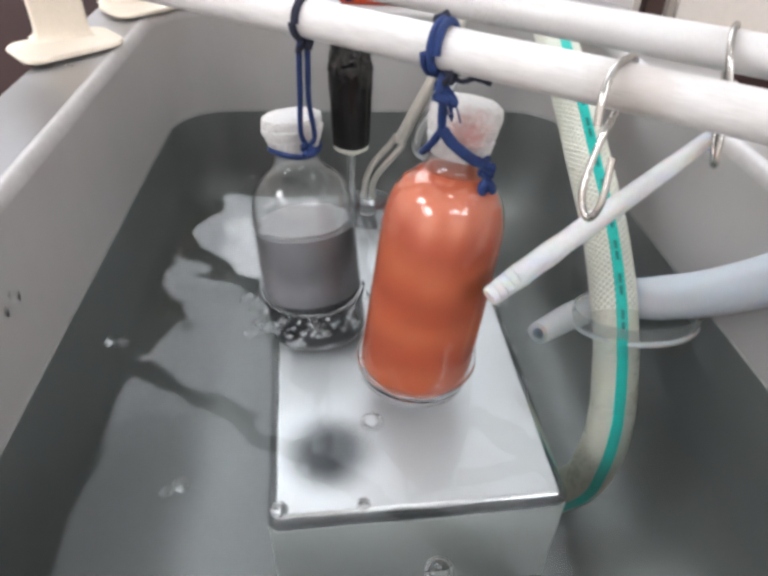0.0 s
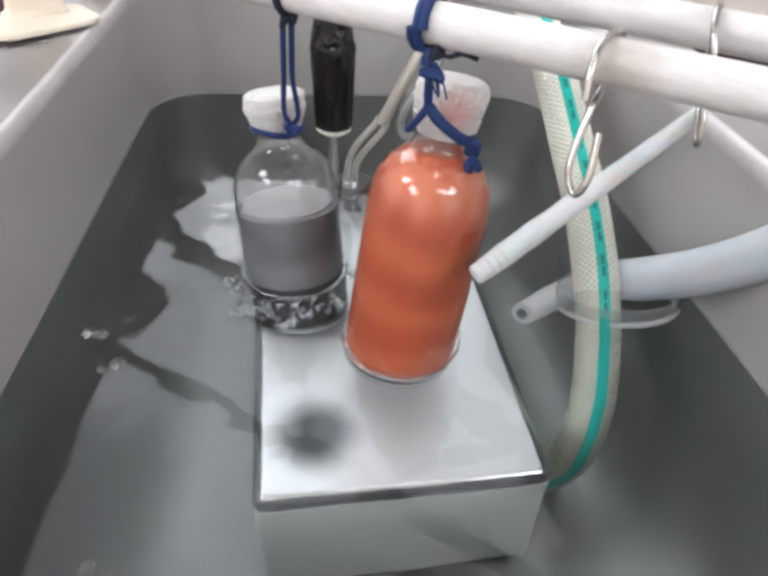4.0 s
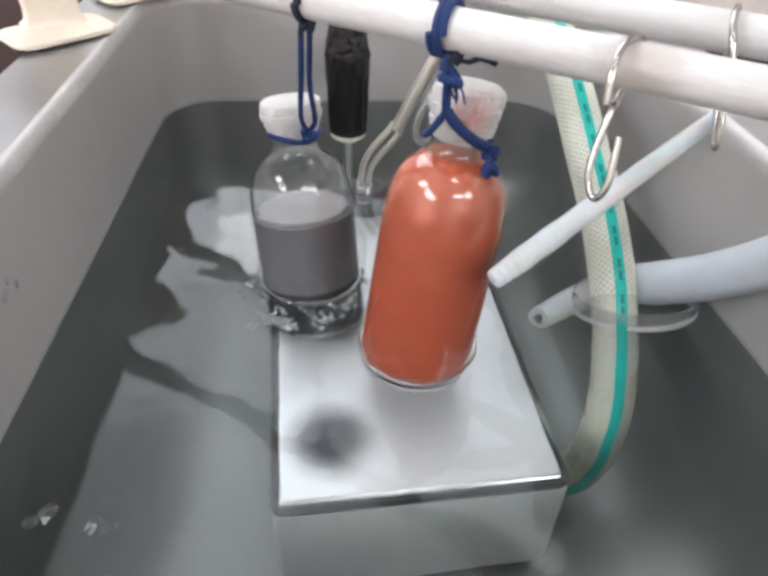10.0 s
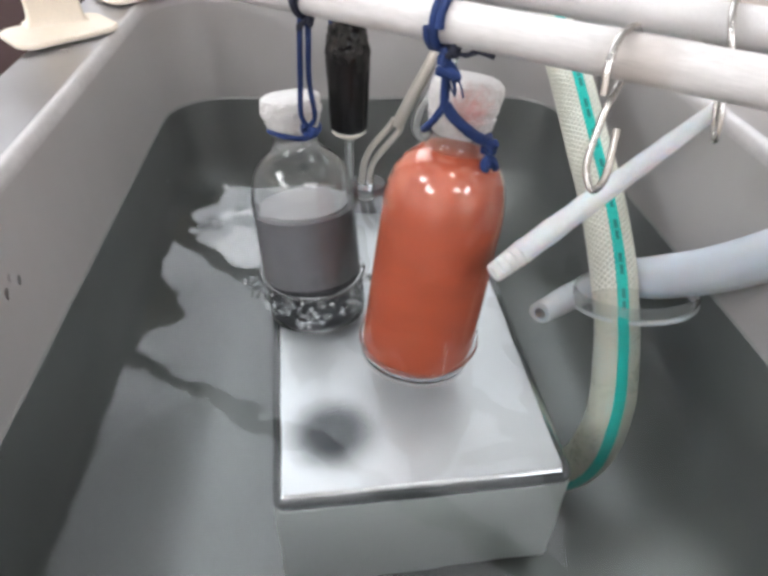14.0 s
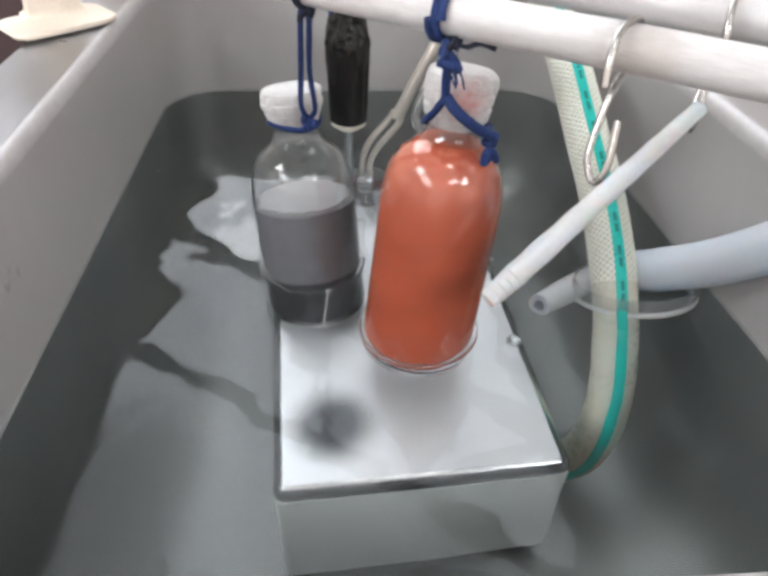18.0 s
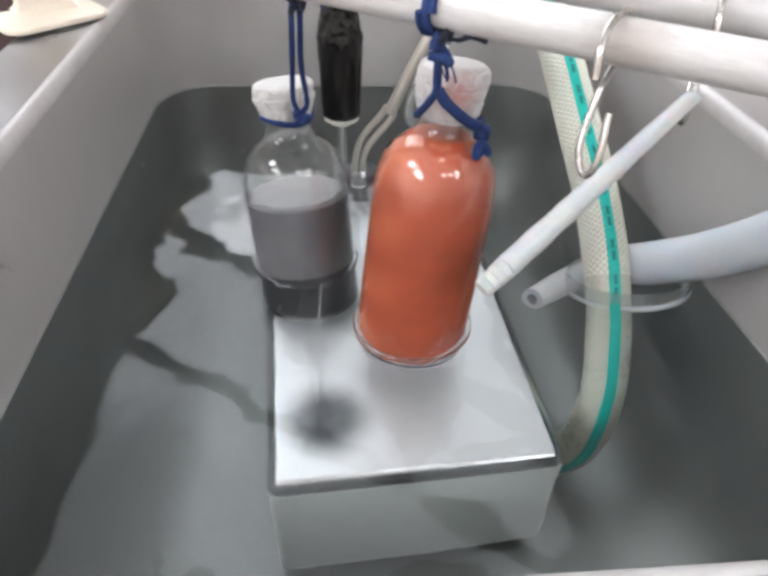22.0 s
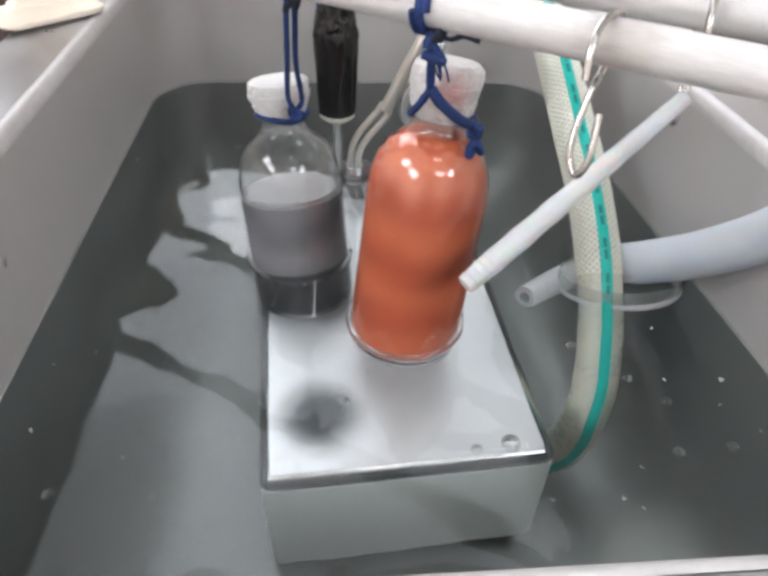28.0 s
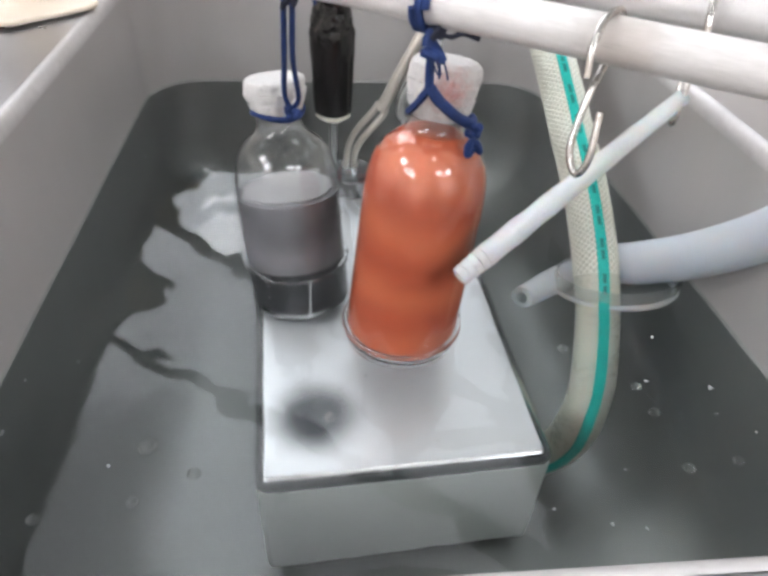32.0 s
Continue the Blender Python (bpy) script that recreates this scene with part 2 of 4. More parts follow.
M_MILK = mat("milky_nozzle", (0.52, 0.54, 0.55), 0.3, 0, 0.06, 60, 200, 0.0001, None, 0.05, trans=0.25, ior=1.2, sss=0.4)
M_TUBE = mat("milky_tube", (0.80, 0.805, 0.815), 0.4, 0, 0.07, 90, 400, 0.0004, trans=0.45, ior=1.2, sss=0.5)
M_ARM = mat("grey_conduit", (0.56, 0.53, 0.48), 0.30, 0.65, 0.05, 40, 120, 0, None, 0.02)
M_WATER = water_mat()
M_BUB = mat("bubble_film", (1, 1, 1), 0.02, 0, 0.0, 10, 60, 0, None, 0.01, trans=1.0, ior=1.52)
M_FROTHY = mat("wet_froth", (0.80, 0.82, 0.83), 0.08, 0, 0.1, 300, 900, 0, None, 0.05, trans=0.9, ior=1.22)
M_FROTH = mat("white_froth", (0.52, 0.54, 0.55), 0.2, 0, 0.1, 300, 900, 0.0004)
M_BENCH = mat("bench_top", (0.036, 0.019, 0.018), 0.8, 0, 0.15, 6, 90, 0.0001)
M_BENCH.node_tree.nodes["Principled BSDF"].inputs["Specular IOR Level"].default_value = 0.12
M_BROWN = mat("dark_wood", (0.045, 0.022, 0.018), 0.4, 0, 0.3, 6, 60, 0.0002, (1, 6, 1))
M_PAINT = mat("cream_wall", (0.78, 0.72, 0.66), 0.7, 0, 0.05, 3, 120, 0.0002)
M_WHITE = mat("white_ceiling", (0.82, 0.82, 0.81), 0.85, 0, 0.03, 2, 60, 0.0003)
M_FLOOR = mat("grey_vinyl", (0.24, 0.23, 0.22), 0.5, 0, 0.12, 3, 60, 0.0001)
M_RED = mat("red_plastic", (0.72, 0.09, 0.035), 0.4, 0, 0.1, 40, 200)
M_PANELGLOW = mat("panel_glow", (0.90, 0.935, 1.0), 0.5, 0, 0.0, 5, 50, emit=PANEL_GLOW)
M_ROWLAMP = mat("row_diffuser", (0.895, 0.935, 1.0), 0.5, 0, 0.0, 5, 50, emit=ROW_LAMP)
M_DIMCEILING = mat("dim_ceiling_glow", (0.895, 0.935, 1.0), 0.5, 0, 0.0, 5, 50, emit=DIM_CEILING)
M_SIDEFILL = mat("side_fill", (0.90, 0.94, 1.0), 0.5, 0, 0.0, 5, 50, emit=SIDE_FILL)
M_WEAKCEILING = mat("weak_ceiling_glow", (0.90, 0.94, 1.0), 0.5, 0, 0.0, 5, 50, emit=WEAK_CEILING)
M_LAMP = mat("lamp_diffuser", (0.90, 0.94, 1.0), 0.5, 0, 0.0, 5, 50, emit=LAMP)
M_STRIP = mat("strip_tube", (0.94, 0.965, 1.0), 0.5, 0, 0.0, 5, 50, emit=STRIP_LAMP)
M_TUBELAMP = mat("lamp_tube", (0.94, 0.95, 1.0), 0.5, 0, 0.0, 5, 50, emit=TUBE_LAMP)


# ---- mesh helpers ----
def part(name, bm, material, parent=None, label="", smooth=True):
    me = bpy.data.meshes.new(name)
    bmesh.ops.recalc_face_normals(bm, faces=bm.faces)
    bm.to_mesh(me)
    bm.free()
    me.materials.append(material)
    if smooth:
        for p in me.polygons:
            p.use_smooth = True
        me.set_sharp_from_angle(angle=radians(38))
    ob = new(name, me)
    if parent is not None:
        ob.parent = parent
    if label:
        ob["label"] = label
    return ob


def thing(name, x, y, z, label, category, group="", rz=0):
    ob = new(name)
    ob.empty_display_size = 0.02
    ob.matrix_basis = pose(x, y, z, 0, 0, rz)
    return tagged(ob, label, category, group)


def rings(bm, loops, close_ends=True, closed=False):
    """Skin a list of equal rings of points."""
    vs = [[bm.verts.new(p) for p in loop] for loop in loops]
    n = len(vs[0])
    pairs = list(zip(vs, vs[1:])) + ([(vs[-1], vs[0])] if closed else [])
    for a, b in pairs:
        for i in range(n):
            j = (i + 1) % n
            bm.faces.new((a[i], a[j], b[j], b[i]))
    if close_ends and not closed:
        bm.faces.new(vs[0][::-1])
        bm.faces.new(vs[-1])
    return vs


def lathe(profile, n=48, closed=False, wobble=0.0, seed=0):
    """Turn (r, z) pairs about z; wobble makes the skin uneven."""
    bm = bmesh.new()
    loops = []
    for r, z in profile:
        loop = []
        for i in range(n):
            a = 2 * math.pi * i / n
            k = 1 + wobble * noise.noise(Vector((math.cos(a) * 3, math.sin(a) * 3, z * 90 + seed * 7)))
            loop.append((r * k * math.cos(a), r * k * math.sin(a), z))
        loops.append(loop)
    rings(bm, loops, not closed, closed)
    return bm


def smooth_path(pts, per=8):
    """Catmull-Rom through the points."""
    P = [Vector(p) for p in pts]
    P = [2 * P[0] - P[1]] + P + [2 * P[-1] - P[-2]]
    out = []
    for i in range(1, len(P) - 2):
        a, b, c, d = P[i - 1:i + 3]
        for k in range(per):
            t = k / per
            out.append(0.5 * (2 * b + (c - a) * t + (2 * a - 5 * b + 4 * c - d) * t * t + (3 * b - a - 3 * c + d) * t ** 3))
    out.append(P[-2])
    return out


def frames(path):
    """Tangent and two normals along a path, without twist."""
    out = []
    up = Vector((0, 0, 1))
    t0 = (path[1] - path[0]).normalized()
    if abs(t0.z) > 0.9:
        up = Vector((0, 1, 0))
    u = t0.cross(up).normalized()
    for i, p in enumerate(path):
        t = (path[min(i + 1, len(path) - 1)] - path[max(i - 1, 0)]).normalized()
        u = (u - t * u.dot(t)).normalized()
        out.append((p, t, u, t.cross(u)))
    return out


def sweep(pts, r, n=12, per=8, bm=None, bore=0.0, rough=0.0, seed=0):
    """A round bar along a path; r is a number or a function of 0..1; bore hollows it."""
    bm = bm or bmesh.new()
    path = smooth_path(pts, per) if per else [Vector(p) for p in pts]
    fr = frames(path)
    loops = []
    for i, (p, t, u, v) in enumerate(fr):
        rad = r(i / (len(fr) - 1)) if callable(r) else r
        rad *= 1 + rough * noise.noise(Vector((i * 0.9, seed * 3.1, 0.5)))
        loops.append([p + rad * (math.cos(a) * u + math.sin(a) * v) for a in [2 * math.pi * k / n for k in range(n)]])
    if bore:
        inner = [[p + (q - p) * bore for q in loop] for (p, _, _, _), loop in zip(fr, loops)]
        rings(bm, loops + inner[::-1], False, True)
    else:
        rings(bm, loops)
    return bm


def block(sx, sy, sz, bevel=0.002, seg=2, taper=1.0):
    """A bevelled block standing on z = 0, centred in x and y."""
    bm = bmesh.new()
    bmesh.ops.create_cube(bm, size=1)
    for v in bm.verts:
        k = taper if v.co.z > 0 else 1
        v.co = (v.co.x * sx * k, v.co.y * sy * k, (v.co.z + 0.5) * sz)
    if bevel:
        bmesh.ops.bevel(bm, geom=bm.edges[:], offset=bevel, segments=seg, profile=0.5, affect="EDGES")
    return bm


def moved(bm, m):
    bmesh.ops.transform(bm, matrix=m, verts=bm.verts)
    return bm


def rounded_outline(corners, radius, n=10):
    """Outline of a convex polygon (counter-clockwise) with rounded corners."""
    out = []
    C = [Vector(c) for c in corners]
    for i, c in enumerate(C):
        a = (C[i - 1] - c).normalized()
        b = (C[(i + 1) % len(C)] - c).normalized()
        half = a.angle(b) / 2
        d = radius / math.tan(half)
        p, q = c + a * d, c + b * d
        mid = c + (a + b).normalized() * (radius / math.sin(half))
        for k in range(n + 1):
            w = p.lerp(q, k / n) - mid
            out.append(mid + w.normalized() * radius)
    return out


# ---- the tank ----
CORNERS = [(-0.134, 0.186), (0.394, 0.192), (0.336, 0.870), (-0.132, 0.870)]
OUTER = [(-0.203, 0.128), (0.470, 0.128), (0.410, 0.925), (-0.200, 0.925)]
RIM_Z, FLOOR_Z, FILLET = 0.127, -0.25, 0.105


def build_tank():
    tank = thing("wash_tank", 0.12, 0.52, FLOOR_Z - 0.02, "deep stainless steel tank filled with water, set in a bench", "tank")
    o = tank.matrix_basis.inverted()
    # inner skin: floor fillet, walls, rolled edge, flat rim, outer skin
    bm = bmesh.new()
    loops = []
    inner = rounded_outline(CORNERS, 0.062, 12)
    mid = Vector((0.125, 0.52))

    def inset(d, z):
        """The inner outline drawn in by d (less on the side that meets the floor steeply), its corners tightened."""
        lines = []
        for i, share in enumerate((1, 0.9, 1, 1)):
            a, b = Vector(CORNERS[i]), Vector(CORNERS[(i + 1) % 4])
            n = Vector((a.y - b.y, b.x - a.x)).normalized()
            lines.append((n, n.dot(a) + d * share))
        out = []
        for (n, c), (m, e) in zip(lines[-1:] + lines[:-1], lines):
            k = n.x * m.y - n.y * m.x
            out.append(Vector(((c * m.y - e * n.y) / k, (n.x * e - m.x * c) / k)))
        return [(p.x, p.y, z) for p in rounded_outline(out, max(0.012, 0.062 - d * 0.6), 12)]

    def ring(outline, inset, z):
        pts = []
        for p in outline:
            d = (mid - p).normalized()
            pts.append((p.x + d.x * inset, p.y + d.y * inset, z))
        return pts
    for k in range(13):
        a = math.pi / 2 * k / 12
        loops.append(inset(FILLET * (1 - math.sin(a)), FLOOR_Z + FILLET * (1 - math.cos(a))))
    for z in (-0.12, -0.05, 0.0, 0.04, 0.08, RIM_Z - 0.012):
        loops.append(ring(inner, 0, z))
    rings(bm, loops, False)
    for f in bm.faces:
        f.normal_flip()
    bm.faces.ensure_lookup_table()
    bm.verts.ensure_lookup_table()
    n = len(inner)
    bm.faces.new([bm.verts[i] for i in range(n)])
    moved(bm, o)
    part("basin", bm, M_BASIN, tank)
    bm = bmesh.new()
    rings(bm, [ring(inner, -0.010 * (1 - math.cos(a)), RIM_Z - 0.012 + 0.012 * math.sin(a)) for a in [math.pi / 2 * k / 9 for k in range(10)]], False)
    for f in bm.faces:
        f.normal_flip()
    moved(bm, o)
    part("rolled_edge", bm, M_ROLL, tank, "rounded edge of the basin, coloured pale like its highlight")
    bm = bmesh.new()
    outer = rounded_outline(OUTER, 0.075, 12)
    rings(bm, [ring(inner, -0.0095, RIM_Z - 0.001), ring(inner, -0.011, RIM_Z), ring(outer, 0.004, RIM_Z - 0.002), ring(outer, 0, RIM_Z - 0.006),
               ring(outer, 0, RIM_Z - 0.04)], False)
    moved(bm, o)
    part("rim", bm, M_RIM, tank, "wide flat polished steel rim")
    bm = bmesh.new()
    rings(bm, [ring(outer, 0.006, RIM_Z - 0.04), ring(outer, 0.006, FLOOR_Z - 0.02)], False)
    bm.verts.ensure_lookup_table()
    bm.faces.new([bm.verts[len(outer) + i] for i in range(len(outer))])
    moved(bm, o)
    part("outer_shell", bm, M_TANK, tank)
    # pale strip stands in for the light meniscus line along the walls
    bm = bmesh.new()
    rings(bm, [ring(inner, 0.0002, -0.001), ring(inner, 0.0009, 0.0002), ring(inner, 0.0006, 0.0012), ring(inner, 0.0001, 0.0030)], False)
    for f in bm.faces:
        f.normal_flip()
    moved(bm, o)
    part("meniscus_line", bm, M_MENISCUS, tank, "thin pale strip standing in for the bright water edge")
    # small weld pits on the side wall
    for y, z, r in ((0.415, 0.064, 0.0035), (0.432, 0.062, 0.003), (0.424, 0.07, 0.0025)):
        bm = bmesh.new()
        bmesh.ops.create_icosphere(bm, subdivisions=2, radius=r)
        moved(bm, o @ Matrix.Translation((-0.1335, y, z)) @ Matrix.Diagonal((0.25, 1, 1.3, 1)))
        part("weld_spot", bm, M_TANK, tank)
    return tank


build_tank()


def build_water():
    """One sheet, its edge hidden between the tank's two skins."""
    bm = bmesh.new()
    out = rounded_outline([(-0.16, 0.158), (0.424, 0.158), (0.364, 0.896), (-0.158, 0.896)], 0.06, 8)
    bm.faces.new([bm.verts.new((p.x, p.y, 0)) for p in out])
    ob = part("water", bm, M_WATER, None, smooth=False)
    ob.visible_shadow = False
    return tagged(ob, "clear rippling water filling the steel tank", "water", kind="structure")


WATER = build_water()


# ---- the steel box under water ----
BOX_W, BOX_L, BOX_H = 0.2025, 0.330, 0.152
BOX_AT = (0.1172, 0.4985)
BOX_TOP, BOX_TURN = -0.063, 4.3


def build_box():
    box = thing("transducer_box", BOX_AT[0], BOX_AT[1], FLOOR_Z, "satin stainless steel box standing under water on short legs", "metal box", rz=BOX_TURN)
    h = BOX_TOP - FLOOR_Z
    bm = block(BOX_W - 0.0012, BOX_L - 0.0012, BOX_H - 0.0122, 0.0045, 3)
    moved(bm, pose(0, 0, h - BOX_H))
    part("body", bm, M_BOX, box, "dull steel side panels")
    # folded lid: a rounded, slightly wavy bend all round
    bm = block(BOX_W, BOX_L, 0.0175, 0.0085, 9)
    for v in bm.verts:
        edge = max(abs(v.co.x) / BOX_W, abs(v.co.y) / BOX_L) * 2
        if edge > 0.9:
            v.co.z += 0.0007 * math.sin(v.co.x * 95 + 1) + 0.0005 * math.sin(v.co.y * 70)
            v.co.y += 0.0006 * math.sin(v.co.x * 60)
    moved(bm, pose(0, 0, h - 0.0175))
    lid = part("lid", bm, M_LID, box, "satin lid with rounded bends and a soft dark patch")
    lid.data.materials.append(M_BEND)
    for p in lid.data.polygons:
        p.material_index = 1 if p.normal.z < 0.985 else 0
    for sx in (-1, 1):
        for sy in (-1, 1):
            bm = block(0.022, 0.022, h - BOX_H + 0.002, 0.002, 1)
            moved(bm, pose(sx * (BOX_W / 2 - 0.03), sy * (BOX_L / 2 - 0.03), 0))
            part("leg", bm, M_BOX, box)
    return box


BOX = build_box()


# ---- the bottles ----
def bottle_profile(r, foot=0.0):
    """Outline of the bottle's skin from the base to the lip."""
    pts = [(0.030, 0.0035 - foot), (0.034, -foot), (r - 0.0035, 0.0008 - foot), (r - 0.0008, 0.004 - foot), (r, 0.009 - foot), (r, 0.04), (r, 0.08)]
    # round shoulder that runs out into a flared neck
    bend = [(1.0, 0.108), (1.0, 0.119), (0.990, 0.128), (0.962, 0.137), (0.915, 0.1445), (0.845, 0.151), (0.755, 0.156), (0.655, 0.160), (0.555, 0.163), (0.485, 0.1655), (0.440, 0.1690), (0.415, 0.1740), (0.402, 0.181), (0.400, 0.196)]
    pts += [(r * p.x, p.z) for p in smooth_path([(k, 0, z) for k, z in bend], 3)]
    return pts


def liquid_profile(r, level):
    out = [(0.001, 0.0055), (r - 0.008, 0.0055), (r - 0.0036, 0.0072), (r - 0.0013, 0.0125)]
    z = 0.02
    while z < level:
        out.append((outline_at(r, z) - 0.0005, z))
        z += 0.008
    out += [(outline_at(r, level) - 0.0005, level), (0.001, level)]
    return out


def outline_at(r, z):
    p = bottle_profile(r)
    for (r0, z0), (r1, z1) in zip(p[3:], p[4:]):
        if z0 <= z <= z1:
            return r0 + (r1 - r0) * (z - z0) / max(1e-6, z1 - z0)
    return r


def build_bottle(label, liquid, level, cap, cap_label, froth, foot=0.0, lid_low=0.1745, lid_high=0.2095):
    R = 0.0402
    b = thing("glass_bottle", 0, 0, 0, label, "bottle", "hanging bottles")
    prof = bottle_profile(R, foot)
    inner = [(R - 0.006, 0.0055), (R - 0.0025, 0.0068), (R - 0.001, 0.0115)] + [(r - 0.0008, z) for r, z in prof if z > 0.015]
    glass = part("glass", lathe([(0.0005, 0.0035 - foot)] + prof + inner[::-1] + [(0.0005, 0.0055)], 64, False), M_GLASS, b)
    glass.visible_shadow = False
    bm = lathe(liquid_profile(R, level), 72)
    if not froth:
        # folds shaped into the liquid imitate streaks of reflection on the shoulder
        for v in bm.verts:
            k = max(0.0, min(1.0, (v.co.z - 0.112) / 0.030)) * max(0.0, min(1.0, (0.1655 - v.co.z) / 0.004))
            a = math.atan2(v.co.y, v.co.x)
            dip = 0.020 * k * (0.5 + 0.5 * math.sin(9 * a + 2.4 * math.sin(2 * a))) ** 2
            v.co.x *= 1 - dip
            v.co.y *= 1 - dip
    part("liquid", bm, liquid, b)
    if froth:
        # lower liquid coloured dark for the shade it shows under water
        lower = [(r + 0.0002, z) for r, z in liquid_profile(R, 0.0625)]
        part("sunk_liquid", lathe([(0.0005, 0.0043)] + lower[1:-1] + [(0.0005, 0.0625)], 56), M_SUNK, b, "liquid below the water line, coloured dark as seen through water")
        # an uneven lump of froth that leaves a dark margin of liquid open
        rr = (outline_at(R, level) - 0.0014) * 0.90
        bm = lathe([(0.0005, level + 0.0002), (rr, level + 0.0002), (rr * 1.01, level + 0.0022)] + [(rr * q, level + 0.0022 + 0.0042 * (1 - q * q)) for q in (0.95, 0.87, 0.76, 0.6, 0.4, 0.2, 0.02)], 56, False, 0.10, 3)
        part("froth", bm, M_FOAM, b, "pale froth floating on the grey liquid")
    # lid wrapped in tape: layers, folds, a lifted edge
    prof = [(0.0005, 0.1745), (0.0172, 0.1745), (0.0182, 0.178), (0.0197, 0.184), (0.0214, 0.192), (0.0224, 0.2005), (0.0214, 0.2055), (0.018, 0.2082), (0.010, 0.2092), (0.0005, 0.2095)]
    fine = []
    for (r0, z0), (r1, z1) in zip(prof, prof[1:]):
        for k in range(3):
            fine.append((r0 + (r1 - r0) * k / 3, z0 + (z1 - z0) * k / 3))
    seat = lambda pts: [(r, lid_low + (z - 0.1745) * (lid_high - lid_low) / 0.035) for r, z in pts]
    lid = part("taped_lid", lathe(seat(fine + [prof[-1]]), 72, False, 0.11, 5 if froth else 2), cap, b, cap_label)
    for i, z in enumerate((0.1825, 0.1925)):
        band = [(0.0172 + 0.0018 * i, z - 0.0042), (0.0187 + 0.0021 * i, z - 0.0036), (0.0196 + 0.0024 * i, z), (0.0208 + 0.0015 * i, z + 0.0036), (0.0188 + 0.002 * i, z + 0.004)]
        part("tape_layer", lathe(seat(band), 60, True, 0.09, 9 + i), cap, lid)
    return b


GREY = build_bottle("clear glass bottle of grey liquid with white taped lid, half sunk", M_GREY, 0.119, M_CAP, "white tape wound round the lid", True, 0.0, 0.1785, 0.2065)
ORANGE = build_bottle("clear glass bottle full of orange liquid with a pink-stained taped lid", M_ORANGE, 0.1645, M_CAPP, "white taped lid with pink stains", False, 0.0035)


def bottle_pose(base, lean_x, lean_y, spin):
    """Base centre and the lean of the axis, metres sideways per metre of height."""
    return Matrix.Translation(base) @ pose(0, 0, 0, -math.degrees(math.atan(lean_y)), math.degrees(math.atan(lean_x)), 0) @ pose(0, 0, 0, 0, 0, spin)


GREY_AT = bottle_pose((0.0545, 0.5085, -0.0625), -0.0700, 0.185, 0)
ORANGE_AT = bottle_pose((0.1288, 0.4345, -0.0220), 0.1094, 0.16, 40)
GREY.matrix_basis, ORANGE.matrix_basis = GREY_AT.copy(), ORANGE_AT.copy()


def build_meniscus(at, label):
    """Water drawn up round a leaning bottle where it breaks the surface."""
    axis = (at.to_3x3() @ Vector((0, 0, 1))).normalized()
    c = at.translation - axis * (at.translation.z / axis.z)
    pts = []
    for i in range(49):
        a = 2 * math.pi * i / 48
        u = Vector((math.cos(a), math.sin(a), 0))
        k = u.dot(axis)
        # stretch of a leaning cylinder's section
        s = 1 / math.sqrt(1 - k * k) if abs(k) < 0.9 else 1
        pts.append(c + u * (0.0402 * s + 0.0014))
    ob = part("meniscus", sweep(pts, 0.0021, 10, 0, None, 0, 0.45, 4), M_BUB)
    ob.visible_shadow = False
    return tagged(ob, label, "water ring", "rings of clinging water")


build_meniscus(GREY_AT, "thin ring of water clinging to the grey bottle")
build_meniscus(ORANGE_AT, "thin ring of water clinging to the orange bottle")


# ---- pipes on their stands ----
PIPE_DIR = Vector((0.832, -0.555, 0)).normalized()
PIPE_R = 0.011
PIPE2_DIR = Vector((0.3808, -0.3109, 0.0124)).normalized()


def build_pipe(p0, s0, s1, label, material=M_PVC, r=PIPE_R, along=PIPE_DIR):
    c = Vector(p0)
    bm = sweep([c + along * s for s in np.linspace(s0, s1, 14)], r, 40, 0, None, 0.84)
    ob = part("pipe", bm, material)
    return tagged(ob, label, "pipe", "pipes over the tank")


PIPE1, PIPE2 = (0.081, 0.475, 0.222), (0.3142, 0.4644, 0.2117)
PIPE2_R = 0.0118
build_pipe(PIPE1, -0.36, 0.46, "white plastic pipe laid across the tank, bottles tied to it", M_PVCD)
build_pipe(PIPE2, -0.72, 0.24, "white plastic pipe laid across the tank, carrying a wire hook", M_PVC, PIPE2_R, PIPE2_DIR)


def rounded_plate(sx, sy, h, r):
    """A flat plate with rounded corners and softened edges."""
    out = rounded_outline([(-sx / 2, -sy / 2), (sx / 2, -sy / 2), (sx / 2, sy / 2), (-sx / 2, sy / 2)], r, 6)
    bm = bmesh.new()
    loop = lambda k, z: [(p.x * k, p.y * k, z) for p in out]
    rings(bm, [loop(0.975, 0), loop(1, 0.0015), loop(1, h - 0.0015), loop(0.975, h)])
    return bm


